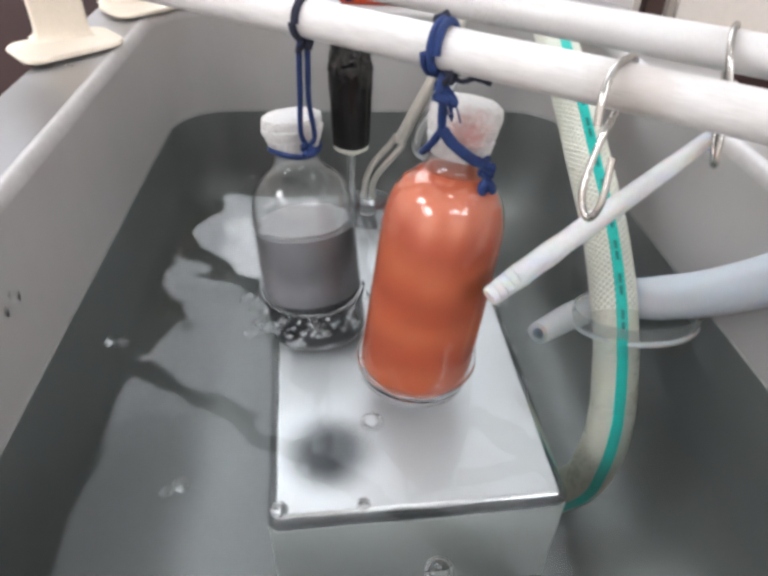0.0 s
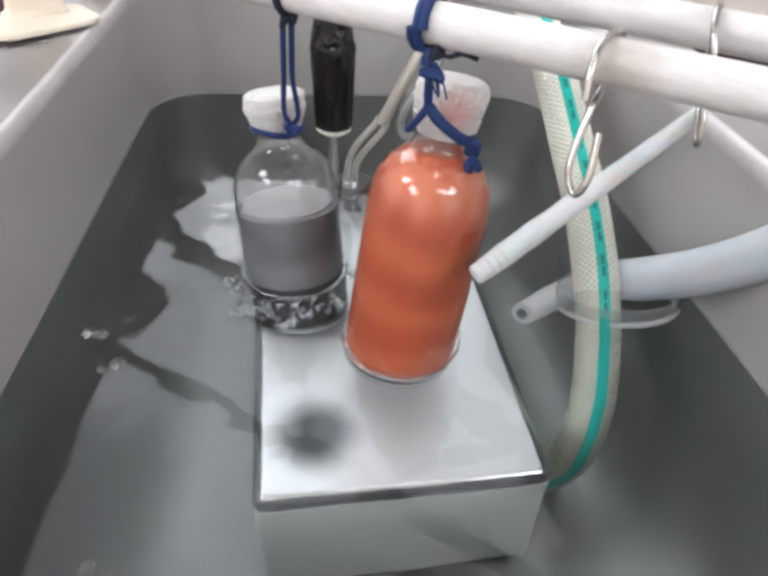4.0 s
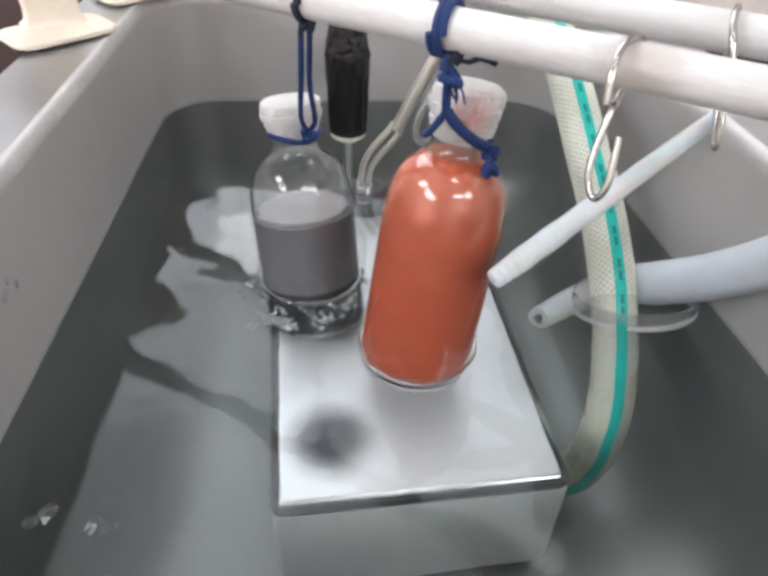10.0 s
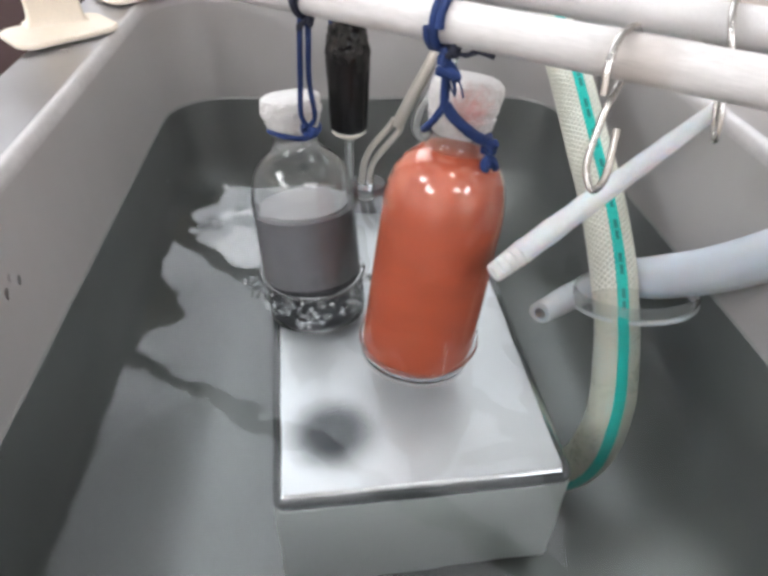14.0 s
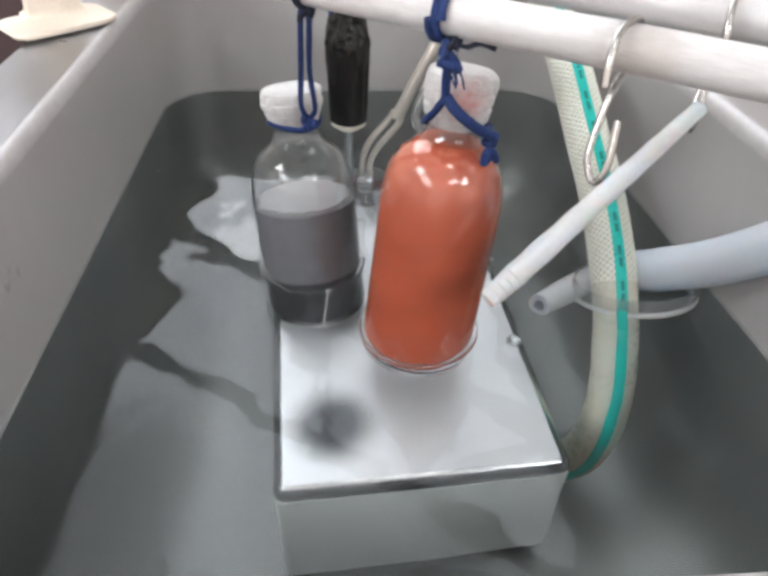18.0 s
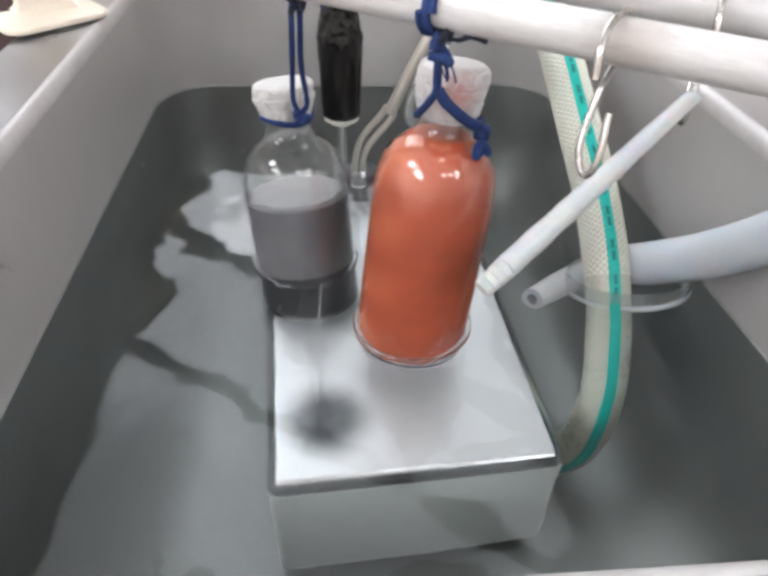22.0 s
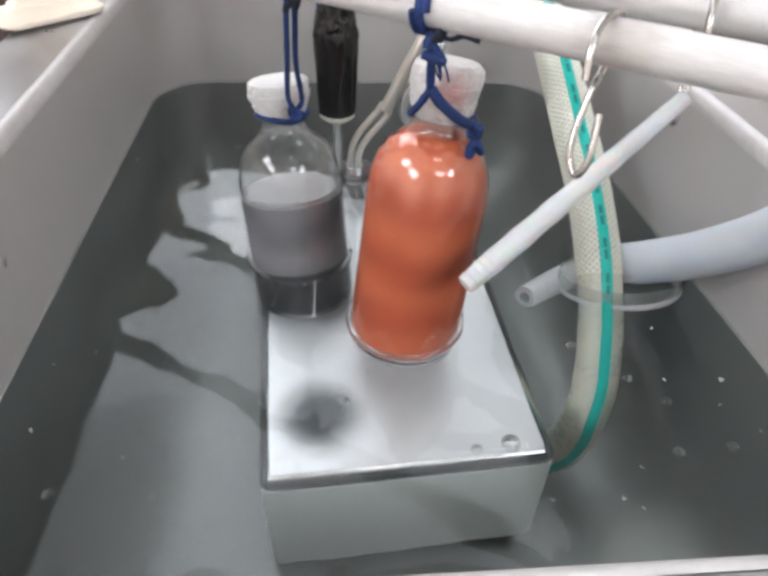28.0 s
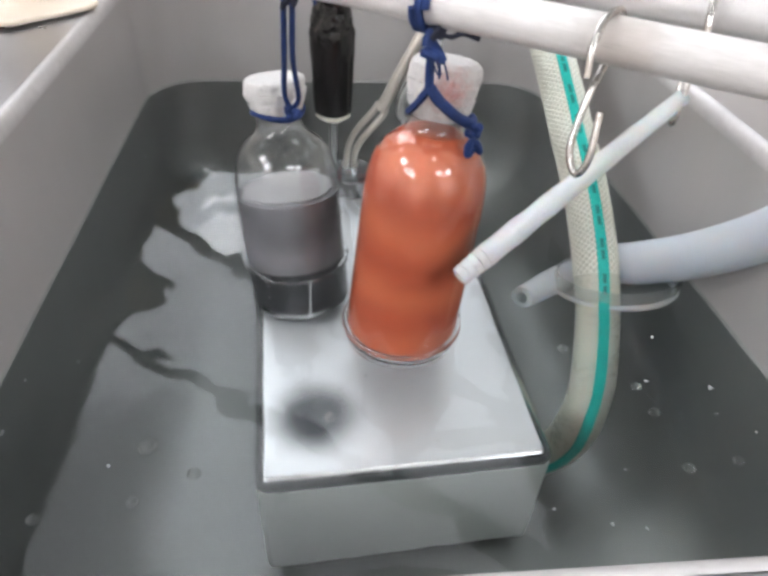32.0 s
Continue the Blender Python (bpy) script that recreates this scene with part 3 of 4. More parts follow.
def build_stand(x, y, label, tall=0.072, post=(0.0065, 0.021), top=0.090):
    """A shallow foot plate on pads, a column at its back and a plate on top that the pipe lies on."""
    st = thing("pipe_stand", x, y, RIM_Z, label, "stand", "stands on the tank rim", rz=42)
    part("base_plate", moved(rounded_plate(0.095, 0.062, 0.0045, 0.016), pose(0, 0, 0.002)), M_CREAM, st)
    # pads are added to lift the plate and leave a shadow line
    for fx in (-1, 1):
        for fy in (-1, 1):
            part("pad", moved(block(0.012, 0.012, 0.0025, 0.0005, 1), pose(fx * 0.032, fy * 0.018, 0)), M_DARK, st, "small dark pad added to lift the plate")
    # the column flares softly into the foot plate
    bm = bmesh.new()
    rings(bm, [[(p.x, p.y, z) for p in rounded_outline([(-w, -d), (w, -d), (w, d), (-w, d)], 0.003, 4)]
               for w, d, z in ((0.0295, 0.0150, 0), (0.0262, 0.0122, 0.002), (0.0243, 0.0106, 0.006), (0.0235, 0.0100, 0.014), (0.0240, 0.0100, tall))])
    part("column", moved(bm, pose(*post, 0.0058, 0, 0, -14)), M_CREAM, st)
    part("top_plate", moved(rounded_plate(top + 0.005, top, 0.0065, 0.016), pose(post[0] * (0.09 - top) / 0.04, post[1] * (0.09 - top) / 0.04, tall + 0.0055)), M_CREAM, st)
    return st


build_stand(-0.181, 0.716, "cream plastic stand with a square foot plate on the rim")
build_stand(-0.140, 0.852, "cream plastic stand with a foot plate at the rim corner", 0.0505, (-0.015, 0.018), 0.050)
build_stand(0.428, 0.246, "cream plastic stand with a square foot plate on the rim")
build_stand(0.424, 0.375, "cream plastic stand with a square foot plate on the rim", 0.064)


# ---- wire hooks and the milky tube ----
HOOK_TOP = Vector((0.2117, 0.388, 0.2335))
HOOK = [(0.1948, 0.3624, 0.2135), (0.196, 0.3675, 0.2255), (0.2019, 0.3768, 0.2335), (0.2117, 0.388, 0.2348), (0.2194, 0.3978, 0.2303), (0.2227, 0.4046, 0.217),
        (0.2185, 0.4005, 0.2064), (0.211, 0.3925, 0.1952), (0.203, 0.3817, 0.1738), (0.2028, 0.3763, 0.1642), (0.2051, 0.3704, 0.1605), (0.2087, 0.3691, 0.1701), (0.2122, 0.3778, 0.1903)]


def build_hook(label, drop=1.0, flat=0.0, size=1.0):
    """Wire bent over the pipe; drop shortens the part below the pipe."""
    pts = [Vector(p) - HOOK_TOP for p in HOOK]
    pts = [Vector((p.x, p.y, p.z if p.z > -0.012 else -0.012 + (p.z + 0.012) * drop)) for p in pts]
    pts = [p - PIPE_DIR * (p.dot(PIPE_DIR) * flat if p.z < -0.012 else 0) for p in pts]
    bm = sweep([p * size for p in pts], 0.0019 * size, 12, 8)
    ob = part("wire_hook", bm, M_WIRE)
    ob.matrix_basis = Matrix.Translation(HOOK_TOP)
    return tagged(ob, label, "hook", "wire hooks")


HOOK1 = build_hook("bent steel wire hook hanging from the front pipe")
HOOK2 = build_hook("short steel wire hook on the rear pipe, holding the milky tube", 0.93, 0.8, 1.1)
HOOK2_TOP = Vector((0.3047, 0.4705, 0.2243))
HOOK2.matrix_basis = Matrix.Translation(HOOK2_TOP)


def build_tube():
    t = thing("plastic_tube", 0, 0, 0, "milky white plastic tube with ribbed tip, hung in a hook", "tube")
    L = 0.180
    bm = sweep([(0, 0, -s) for s in np.linspace(0, L - 0.022, 24)], lambda k: 0.0052 + 0.0025 * k, 20, 0, None, 0.7, 0.07, 3)
    part("tube", bm, M_TUBE, t)
    prof = []
    z = -(L - 0.024)
    for k in range(5):
        prof += [(0.0078 - 0.0003 * k, z), (0.0071 - 0.0003 * k, z - 0.0042), (0.0063 - 0.0003 * k, z - 0.0046)]
        z -= 0.005
    prof.append((0.003, z))
    part("ribbed_tip", lathe([(0.0005, prof[0][1])] + prof + [(0.0005, z)], 20), M_TUBE, t)
    return t


TUBE = build_tube()


def between(a, b):
    """Pose of a bar that runs from a towards b down its own -z."""
    d = (Vector(b) - Vector(a)).normalized()
    return Matrix.Translation(a) @ (-d).to_track_quat("Z", "Y").to_matrix().to_4x4()


TUBE.matrix_basis = between((0.3152, 0.4678, 0.1611), (0.1672, 0.3935, 0.0905))


# ---- cords ----
def coil(centre, axis, r, turns, pitch, n=20):
    """Points of a cord wound round an axis."""
    a = Vector(axis).normalized()
    u = a.cross(Vector((0, 0, 1))).normalized() if abs(a.z) < 0.9 else Vector((1, 0, 0))
    v = a.cross(u)
    out = []
    for i in range(int(turns * n) + 1):
        w = 2 * math.pi * i / n
        out.append(Vector(centre) + a * (pitch * i / n) + r * (math.cos(w) * u + math.sin(w) * v))
    return out


def knot(bm, c, r, size, seed):
    """A lump of tangled cord."""
    rnd = random.Random(seed)
    pts = [Vector(c) + Vector((rnd.uniform(-1, 1), rnd.uniform(-1, 1), rnd.uniform(-1, 1))) * size for _ in range(9)]
    sweep(pts, r, 8, 6, bm)


def pipe_point(p0, x, along=PIPE_DIR):
    p = Vector(p0)
    return p + along * ((x - p.x) / along.x)


def neck_ring(at, r, z, wave, n=20):
    """A slack loop round a bottle's neck."""
    return [at @ Vector((r * math.cos(a), r * math.sin(a), z + wave * math.sin(2 * a + 0.4))) for a in [2 * math.pi * i / n for i in range(n + 1)]]


def cord_part(name, pts, r, c, material=M_CORD, label="", seed=0, rough=0.12, n=10, per=6):
    return part(name, moved(sweep(pts, r, n, per, None, 0, rough, seed), c.matrix_basis.inverted()), material, c, label)


def knot_part(name, at, r, size, seed, c, material=M_CORD, label=""):
    bm = bmesh.new()
    knot(bm, at, r, size, seed)
    return part(name, moved(bm, c.matrix_basis.inverted()), material, c, label)


def build_cord_grey():
    c = thing("hanging_cord", 0.056, 0.49, 0.21, "doubled blue cord tied round the pipe and a bottle neck", "cord", "hanging cords")
    top = pipe_point(PIPE1, 0.058)
    cord_part("loop", coil(top, PIPE_DIR, PIPE_R + 0.0012, 2.0, 0.002), 0.0016, c, M_CORDK, "dark cord wound round the pipe", 1, 0.1, 8, 2)
    knot_part("knot", top + Vector((0.0, -0.006, -0.0135)), 0.0014, 0.005, 4, c, M_CORDK)
    cord_part("strand", [(0.0555, 0.486, 0.210), (0.0545, 0.487, 0.203), (0.0520, 0.501, 0.168), (0.0500, 0.511, 0.143), (0.0510, 0.514, 0.134), (0.0540, 0.5155, 0.1280)], 0.0018, c, seed=2)
    cord_part("strand", [(0.0585, 0.486, 0.210), (0.0595, 0.487, 0.203), (0.0575, 0.501, 0.168), (0.0592, 0.511, 0.143), (0.0588, 0.514, 0.134), (0.0548, 0.5155, 0.1280)], 0.0018, c, seed=3)
    cord_part("collar", neck_ring(GREY_AT, 0.0186, 0.1795, 0.0022), 0.0021, c, seed=5, per=3)
    knot_part("knot", (0.0545, 0.5150, 0.1258), 0.0022, 0.0042, 8, c)
    return c


def build_cord_orange():
    c = thing("hanging_cord", 0.135, 0.43, 0.2, "thick knotted blue cord tied round the pipe and a bottle neck", "cord", "hanging cords")
    top = pipe_point(PIPE1, 0.133)
    cord_part("loop", coil(top - PIPE_DIR * 0.003, PIPE_DIR, PIPE_R + 0.0022, 2.0, 0.0036), 0.0024, c, seed=3, per=2)
    k0 = top + Vector((0.004, -0.009, -0.0125))
    cord_part("dark_tie", [k0, k0 + Vector((0.007, -0.004, -0.001)), k0 + Vector((0.013, -0.006, 0.0015)), k0 + Vector((0.021, -0.010, 0.000))], 0.0014, c, M_CORDK, "short dark cord end", 2, 0.3, 8)
    knot_part("dark_knot", k0, 0.0014, 0.005, 21, c, M_CORDK)
    knot_part("dark_knot", top + Vector((0.0, 0.004, 0.0128)), 0.0013, 0.004, 23, c, M_CORDK)
    k1 = Vector((0.1345, 0.430, 0.2025))
    knot_part("knot", k1, 0.0025, 0.0055, 31, c)
    cord_part("strand", [top + Vector((0.0, -0.009, -0.011)), k1 + Vector((0, -0.001, 0.003)), (0.1355, 0.4335, 0.189), (0.1362, 0.4360, 0.181), (0.1366, 0.4365, 0.1765)], 0.0026, c, seed=6)
    for i in range(7):
        rnd = random.Random(60 + i)
        e = k1 + Vector((0.006 + rnd.uniform(-0.004, 0.006), 0.002, -0.016 + rnd.uniform(-0.004, 0.003)))
        cord_part("frayed_end", [k1 + Vector((0.002, -0.003, -0.004)), (k1 + e) / 2 + Vector((rnd.uniform(-.002, .002), -0.003, 0.001)), e], 0.0006, c, seed=i, n=5, per=4)
    cord_part("collar", [(0.1365, 0.4365, 0.1775), (0.132, 0.440, 0.168), (0.1285, 0.448, 0.159), (0.1290, 0.461, 0.152), (0.135, 0.475, 0.147), (0.148, 0.481, 0.145)], 0.0023, c, seed=8)
    cord_part("collar", [(0.137, 0.4365, 0.1775), (0.142, 0.4345, 0.1710), (0.1495, 0.4350, 0.1640), (0.157, 0.4380, 0.1575), (0.1645, 0.4445, 0.152), (0.1675, 0.458, 0.149), (0.162, 0.475, 0.146), (0.148, 0.481, 0.145)], 0.0033, c, seed=9, n=12)
    knot_part("end_knot", (0.1655, 0.440, 0.150), 0.0026, 0.0042, 41, c)
    knot_part("end_knot", (0.1675, 0.438, 0.139), 0.0025, 0.0045, 47, c)
    return c


build_cord_grey()
build_cord_orange()


# ---- probe with a black taped grip, hanging from the rear pipe ----
def build_probe():
    p = thing("probe", 0.083, 0.657, 0.059, "black taped probe with a thin glass rod dipping into the water", "probe")
    prof = [(0.001, 0.0), (0.0150, 0.0), (0.0174, 0.0036), (0.0186, 0.036), (0.0198, 0.066), (0.0194, 0.077), (0.0168, 0.0864), (0.0146, 0.0984), (0.0150, 0.1104), (0.0126, 0.1176), (0.001, 0.1188)]
    fine = []
    for (r0, z0), (r1, z1) in zip(prof, prof[1:]):
        for k in range(4):
            fine.append((r0 + (r1 - r0) * k / 4, z0 + (z1 - z0) * k / 4))
    bm = lathe(fine + [prof[-1]], 56, False, 0.035, 4)
    for v in bm.verts:
        if v.co.z > 0.067:
            # tape bunched and creased towards the top
            k = min(1, (v.co.z - 0.067) / 0.012) * 0.0028 * noise.noise(v.co * 220)
            v.co.x += k * v.co.x / 0.013
            v.co.y += k * v.co.y / 0.013
    part("grip", bm, M_BLACK, p, "grip wrapped in glossy black tape")
    part("collar", lathe([(0.001, -0.006), (0.0095, -0.006), (0.0162, -0.0012), (0.0166, 0.0024), (0.001, 0.0024)], 32), M_PALE, p, "pale plastic collar")
    part("rod", sweep([(0, 0, -0.004), (0, 0, -0.09), (0.001, 0, -0.16)], 0.0042, 16, 6, None, 0.6), M_CLEAR, p, "thin clear glass rod")
    bm = bmesh.new()
    sweep([Vector(q) - Vector((0.083, 0.657, 0.059)) for q in coil(pipe_point(PIPE2, 0.078, PIPE2_DIR), PIPE2_DIR, PIPE2_R + 0.0018, 1.6, 0.006)], 0.0020, 8, 2, bm)
    knot(bm, (-0.013, -0.010, 0.120), 0.0019, 0.007, 71)
    sweep([(-0.013, -0.010, 0.120), (-0.0144, -0.012, 0.108), (-0.0138, -0.0126, 0.100)], 0.0016, 8, 5, bm)
    part("tie", bm, M_CORD, p, "blue cord tie")
    return p


build_probe()


# ---- bent conduit behind the bottles ----
def build_arm():
    a = thing("bent_conduit", 0.1, 0.65, 0.0, "bent grey conduit leading down into the water", "conduit")
    o = a.matrix_basis.inverted()
    part("upper", moved(sweep([(0.205, 0.905, RIM_Z + 0.006), (0.20, 0.86, 0.178), (0.19, 0.74, 0.196), (0.176, 0.668, 0.165), (0.161, 0.652, 0.135), (0.143, 0.65, 0.099), (0.1275, 0.65, 0.066)], 0.0058, 16, 8), o), M_ARM, a)
    for d in (-0.0036, 0.0036):
        part("lower_rod", moved(sweep([(0.1285 + d, 0.65, 0.069 - d), (0.124 + d, 0.65, 0.061 - d), (0.108 + d, 0.65, 0.041 - d), (0.1005 + d, 0.65, 0.025 - d * 0.5), (0.0985 + d, 0.65, 0.006)], 0.0031, 12, 8), o), M_ARM, a)
    bm = lathe([(0.0005, -0.02), (0.008, -0.02), (0.008, 0.010), (0.0068, 0.013), (0.0005, 0.013)], 24)
    part("sleeve", moved(bm, o @ Matrix.Translation((0.0985, 0.65, 0))), M_CLEAR, a)
    bm = lathe([(0.0005, 0), (0.019, 0), (0.019, 0.222), (0.021, 0.224), (0.021, 0.232), (0.017, 0.236), (0.0005, 0.236)], 28)
    part("foot", moved(bm, o @ Matrix.Translation((0.102, 0.672, FLOOR_Z))), M_DARK, a, "dark fitting just below the water")
    return a


build_arm()


def build_clear_loop():
    """A slack loop of clear tubing behind the orange bottle's neck."""
    pts = [(0.176, 0.652, 0.150), (0.166, 0.600, 0.142), (0.146, 0.560, 0.134), (0.138, 0.556, 0.123), (0.135, 0.556, 0.111), (0.138, 0.560, 0.100), (0.150, 0.575, 0.088), (0.170, 0.600, 0.060), (0.180, 0.615, -0.02)]
    ob = part("clear_tubing", sweep(pts, 0.0042, 16, 8, None, 0.7), M_CLEAR)
    return tagged(ob, "thin clear tubing looping down behind the orange bottle", "tubing")


build_clear_loop()
for x, y, r in ((-0.167, 0.6745, 0.0016), (-0.163, 0.6740, 0.0013)):
    drop = part("water_drop", lathe([(0.0002, 0), (r, 0), (r * 0.92, r * 0.3), (r * 0.55, r * 0.55), (0.0002, r * 0.62)], 16), M_BUB)
    drop.matrix_basis = pose(x, y, RIM_Z)
    tagged(drop, "tiny water drop lying on the steel rim", "water drop", "drops on the rim")


# ---- hoses ----
HOSE_R = 0.0175
HOSE = [(0.276, 0.92, 0.20), (0.276, 0.83, 0.175), (0.275, 0.735, 0.150), (0.278, 0.655, 0.122), (0.284, 0.585, 0.082), (0.290, 0.525, 0.043), (0.2895, 0.468, 0.002),
        (0.288, 0.440, -0.045), (0.284, 0.417, -0.09), (0.277, 0.404, -0.13), (0.270, 0.404, -0.175), (0.258, 0.415, -0.222)]


def build_hose():
    h = thing("braided_hose", 0.29, 0.46, 0, "clear braided hose with a teal stripe running down into the water", "hose")
    o = h.matrix_basis.inverted()
    part("wall", moved(sweep(HOSE, HOSE_R, 32, 8, None, 0.8), o), M_HOSE, h)
    path = smooth_path(HOSE, 8)
    fr = frames(path)
    length = [0.0]
    for a, b in zip(path, path[1:]):
        length.append(length[-1] + (b - a).length)

    def skin(k, ang, r):
        p, t, u, v = fr[k]
        return p + r * (math.cos(ang) * u + math.sin(ang) * v)
    # stripe: a thin curved strip on the side that faces the bottles
    toward = Vector((0.06, -0.8, 0.75))
    bm = bmesh.new()
    rows = []
    for k, (p, t, u, v) in enumerate(fr):
        a0 = math.atan2(toward.dot(v), toward.dot(u)) + 0.12
        rows.append([bm.verts.new(skin(k, a0 + d, HOSE_R + g)) for d, g in ((-0.25, 0.0002), (-0.22, 0.0010), (-0.08, 0.0011), (0.08, 0.0011), (0.22, 0.0010), (0.25, 0.0002))])
    for a, b in zip(rows, rows[1:]):
        for i in range(5):
            bm.faces.new((a[i], a[i + 1], b[i + 1], b[i]))
    stripe = part("stripe", moved(bm, o), M_TEAL, h, "teal stripe along the hose")
    # unreadable print on the stripe: short darker bars
    for k in range(26, len(fr) - 30):
        p, t, u, v = fr[k]
        if k % 3 == 1 or p.z < -0.004:
            continue
        a0 = math.atan2(toward.dot(v), toward.dot(u)) + 0.12
        bm = bmesh.new()
        p2, t2, u2, v2 = fr[k + 1]
        b0 = math.atan2(toward.dot(v2), toward.dot(u2)) + 0.12
        low = [skin(k, a0 + d, HOSE_R + 0.0012) for d in (-0.09, 0.09)] + [skin(k + 1, b0 + d, HOSE_R + 0.0012) for d in (0.09, -0.09)]
        mid = sum(low, Vector()) / 4
        low = [mid + (q - mid) * 0.8 for q in low]
        out = (mid - p.lerp(p2, 0.5)).normalized()
        rings(bm, [low, [q + out * 0.0003 for q in low]])
        part("printed_bar", moved(bm, o), M_INK, stripe)
    # braid: two sets of threads wound against each other
    bm = bmesh.new()
    for s in (-1, 1):
        for j in range(20):
            pts = []
            for k in range(0, len(fr)):
                if fr[k][0].z > 0.004:
                    pts.append(skin(k, s * length[k] / 0.0150 + 2 * math.pi * j / 20, HOSE_R - 0.0001))
            sweep(pts, 0.0008, 4, 3, bm)
    ob = part("braid", moved(bm, o), M_BRAID, h, "white woven threads in the hose wall")
    ob["kind"] = "stuff"
    return h


build_hose()


def build_white_hose():
    w = thing("silicone_hose", 0.3, 0.47, 0, "milky bluish silicone hose with a clear nozzle at the water line", "hose")
    o = w.matrix_basis.inverted()
    part("wall", moved(sweep([(0.47, 0.40, 0.12), (0.43, 0.40, 0.150), (0.395, 0.408, 0.122), (0.372, 0.424, 0.083), (0.350, 0.455, 0.042), (0.328, 0.482, 0.014), (0.305, 0.495, 0.000), (0.285, 0.494, -0.006)],
                              0.0175, 28, 8, None, 0.78), o), M_SILI, w)
    part("nozzle", moved(sweep([(0.292, 0.495, -0.004), (0.262, 0.483, -0.006), (0.240, 0.468, -0.004), (0.226, 0.456, 0.001)], lambda t: 0.014 - 0.005 * t, 24, 8, None, 0.5), o), M_MILK, w, "milky tapered nozzle")
    bm = bmesh.new()
    loop = []
    for i in range(33):
        a = 2 * math.pi * i / 32
        loop.append((0.305 + 0.047 * math.cos(a), 0.469 + 0.026 * math.sin(a) - 0.004 * math.cos(a), 0.003 + 0.003 * math.cos(a)))
    path = smooth_path(loop, 2)
    rows = [[bm.verts.new((p.x + (p.x - 0.305) * d, p.y + (p.y - 0.469) * d, p.z + z)) for d, z in ((0, -0.006), (0.03, -0.006), (0.03, 0.012), (0, 0.012))] for p in path[:-1]]
    for i in range(len(rows)):
        a, b = rows[i], rows[(i + 1) % len(rows)]
        for k in range(4):
            bm.faces.new((a[k], a[(k + 1) % 4], b[(k + 1) % 4], b[k]))
    part("hem", moved(sweep([p + Vector((0, 0, -0.003)) for p in path], 0.0024, 8, 0, None, 0, 0.2, 5), o), M_MILK, w, "thick pale lower hem of the film")
    part("band", moved(bm, o), M_FILM, w, "loose wrap of clear film holding both hoses")
    return w


build_white_hose()


# ---- the room round the tank ----
def plain(name, bm, material, label, category, kind="structure"):
    return tagged(part(name, bm, material), label, category, kind=kind)


def slab(name, x0, x1, y0, y1, z0, z1, material, label, category):
    bm = block(x1 - x0, y1 - y0, z1 - z0, 0)
    moved(bm, pose((x0 + x1) / 2, (y0 + y1) / 2, z0))
    return plain(name, bm, material, label, category)


slab("floor", -2.6, 2.6, -2.0, 4.4, -0.86, -0.80, M_FLOOR, "grey vinyl floor", "floor")
slab("ceiling", -2.6, 2.6, -2.0, 4.4, 1.75, 1.80, M_WHITE, "white ceiling", "ceiling")
slab("wall_north", -2.6, 2.6, 4.4, 4.5, -0.80, 1.75, M_PAINT, "cream painted wall", "wall")
slab("wall_south", -2.6, 2.6, -2.1, -2.0, -0.80, 1.75, M_PAINT, "cream painted wall", "wall")
slab("wall_west", -2.7, -2.6, -2.0, 4.4, -0.80, 1.75, M_PAINT, "cream painted wall", "wall")
slab("wall_east", 2.6, 2.7, -2.0, 4.4, -0.80, 1.75, M_PAINT, "cream painted wall", "wall")


# panels stand out of view; some fit reflections, some are only fill
def build_light(x, y, sx, sy, tubes, diffuser=M_LAMP):
    f = thing("ceiling_panel", x, y, 1.75, "glowing ceiling panel out of view, placed for reflections and fill", "ceiling light", "ceiling lights")
    part("housing", moved(block(sx, sy, 0.05, 0.004, 1), pose(0, 0, -0.05)), M_WHITE, f)
    part("diffuser", moved(block(sx - 0.01, sy - 0.01, 0.02, 0.004, 1), pose(0, 0, -0.068)), diffuser, f)
    for d in tubes:
        part("tube", sweep([(d, -sy / 2 + 0.03, -0.085), (d, 0, -0.085), (d, sy / 2 - 0.03, -0.085)], 0.016, 12, 2), M_TUBELAMP, f)
    return f


for ly in (1.82, 3.38):
    build_light(0.34, ly, 0.88, 1.54, ())
    build_light(-0.325, ly, 0.44, 1.54, (), M_ROWLAMP)
# unseen fill panels added to brighten the left tank wall
for ly in (0.4, 2.2):
    build_light(1.75, ly, 0.72, 1.34, (), M_SIDEFILL)
# glowing panels stand in for the bright ceiling mirrored in the water
build_light(-0.99, 1.41, 0.88, 0.72, (), M_WEAKCEILING)
build_light(-0.99, 2.18, 0.88, 0.80, (), M_DIMCEILING)
build_light(-0.99, 3.38, 0.88, 1.54, (), M_DIMCEILING)
# rear panels: the middle one fits a bottle glint, outer two are added fill
for lx, ly, lw, ll in ((-1.75, -1.2, 0.80, 1.2), (0.72, -1.44, 0.80, 0.40), (1.75, -1.2, 0.72, 1.2)):
    build_light(lx, ly, lw, ll, (-0.12, 0.12), M_PANELGLOW)


for sx, sy, sw, sl in ((-1.60, 0.10, 0.72, 0.60), (0.37, 0.0, 0.34, 0.11)):
    build_light(sx, sy, sw, sl, (), M_STRIP)
spot = build_light(-0.49, 2.95, 0.26, 0.40, (), M_PANELGLOW)
spot.matrix_basis.translation.z -= 0.03


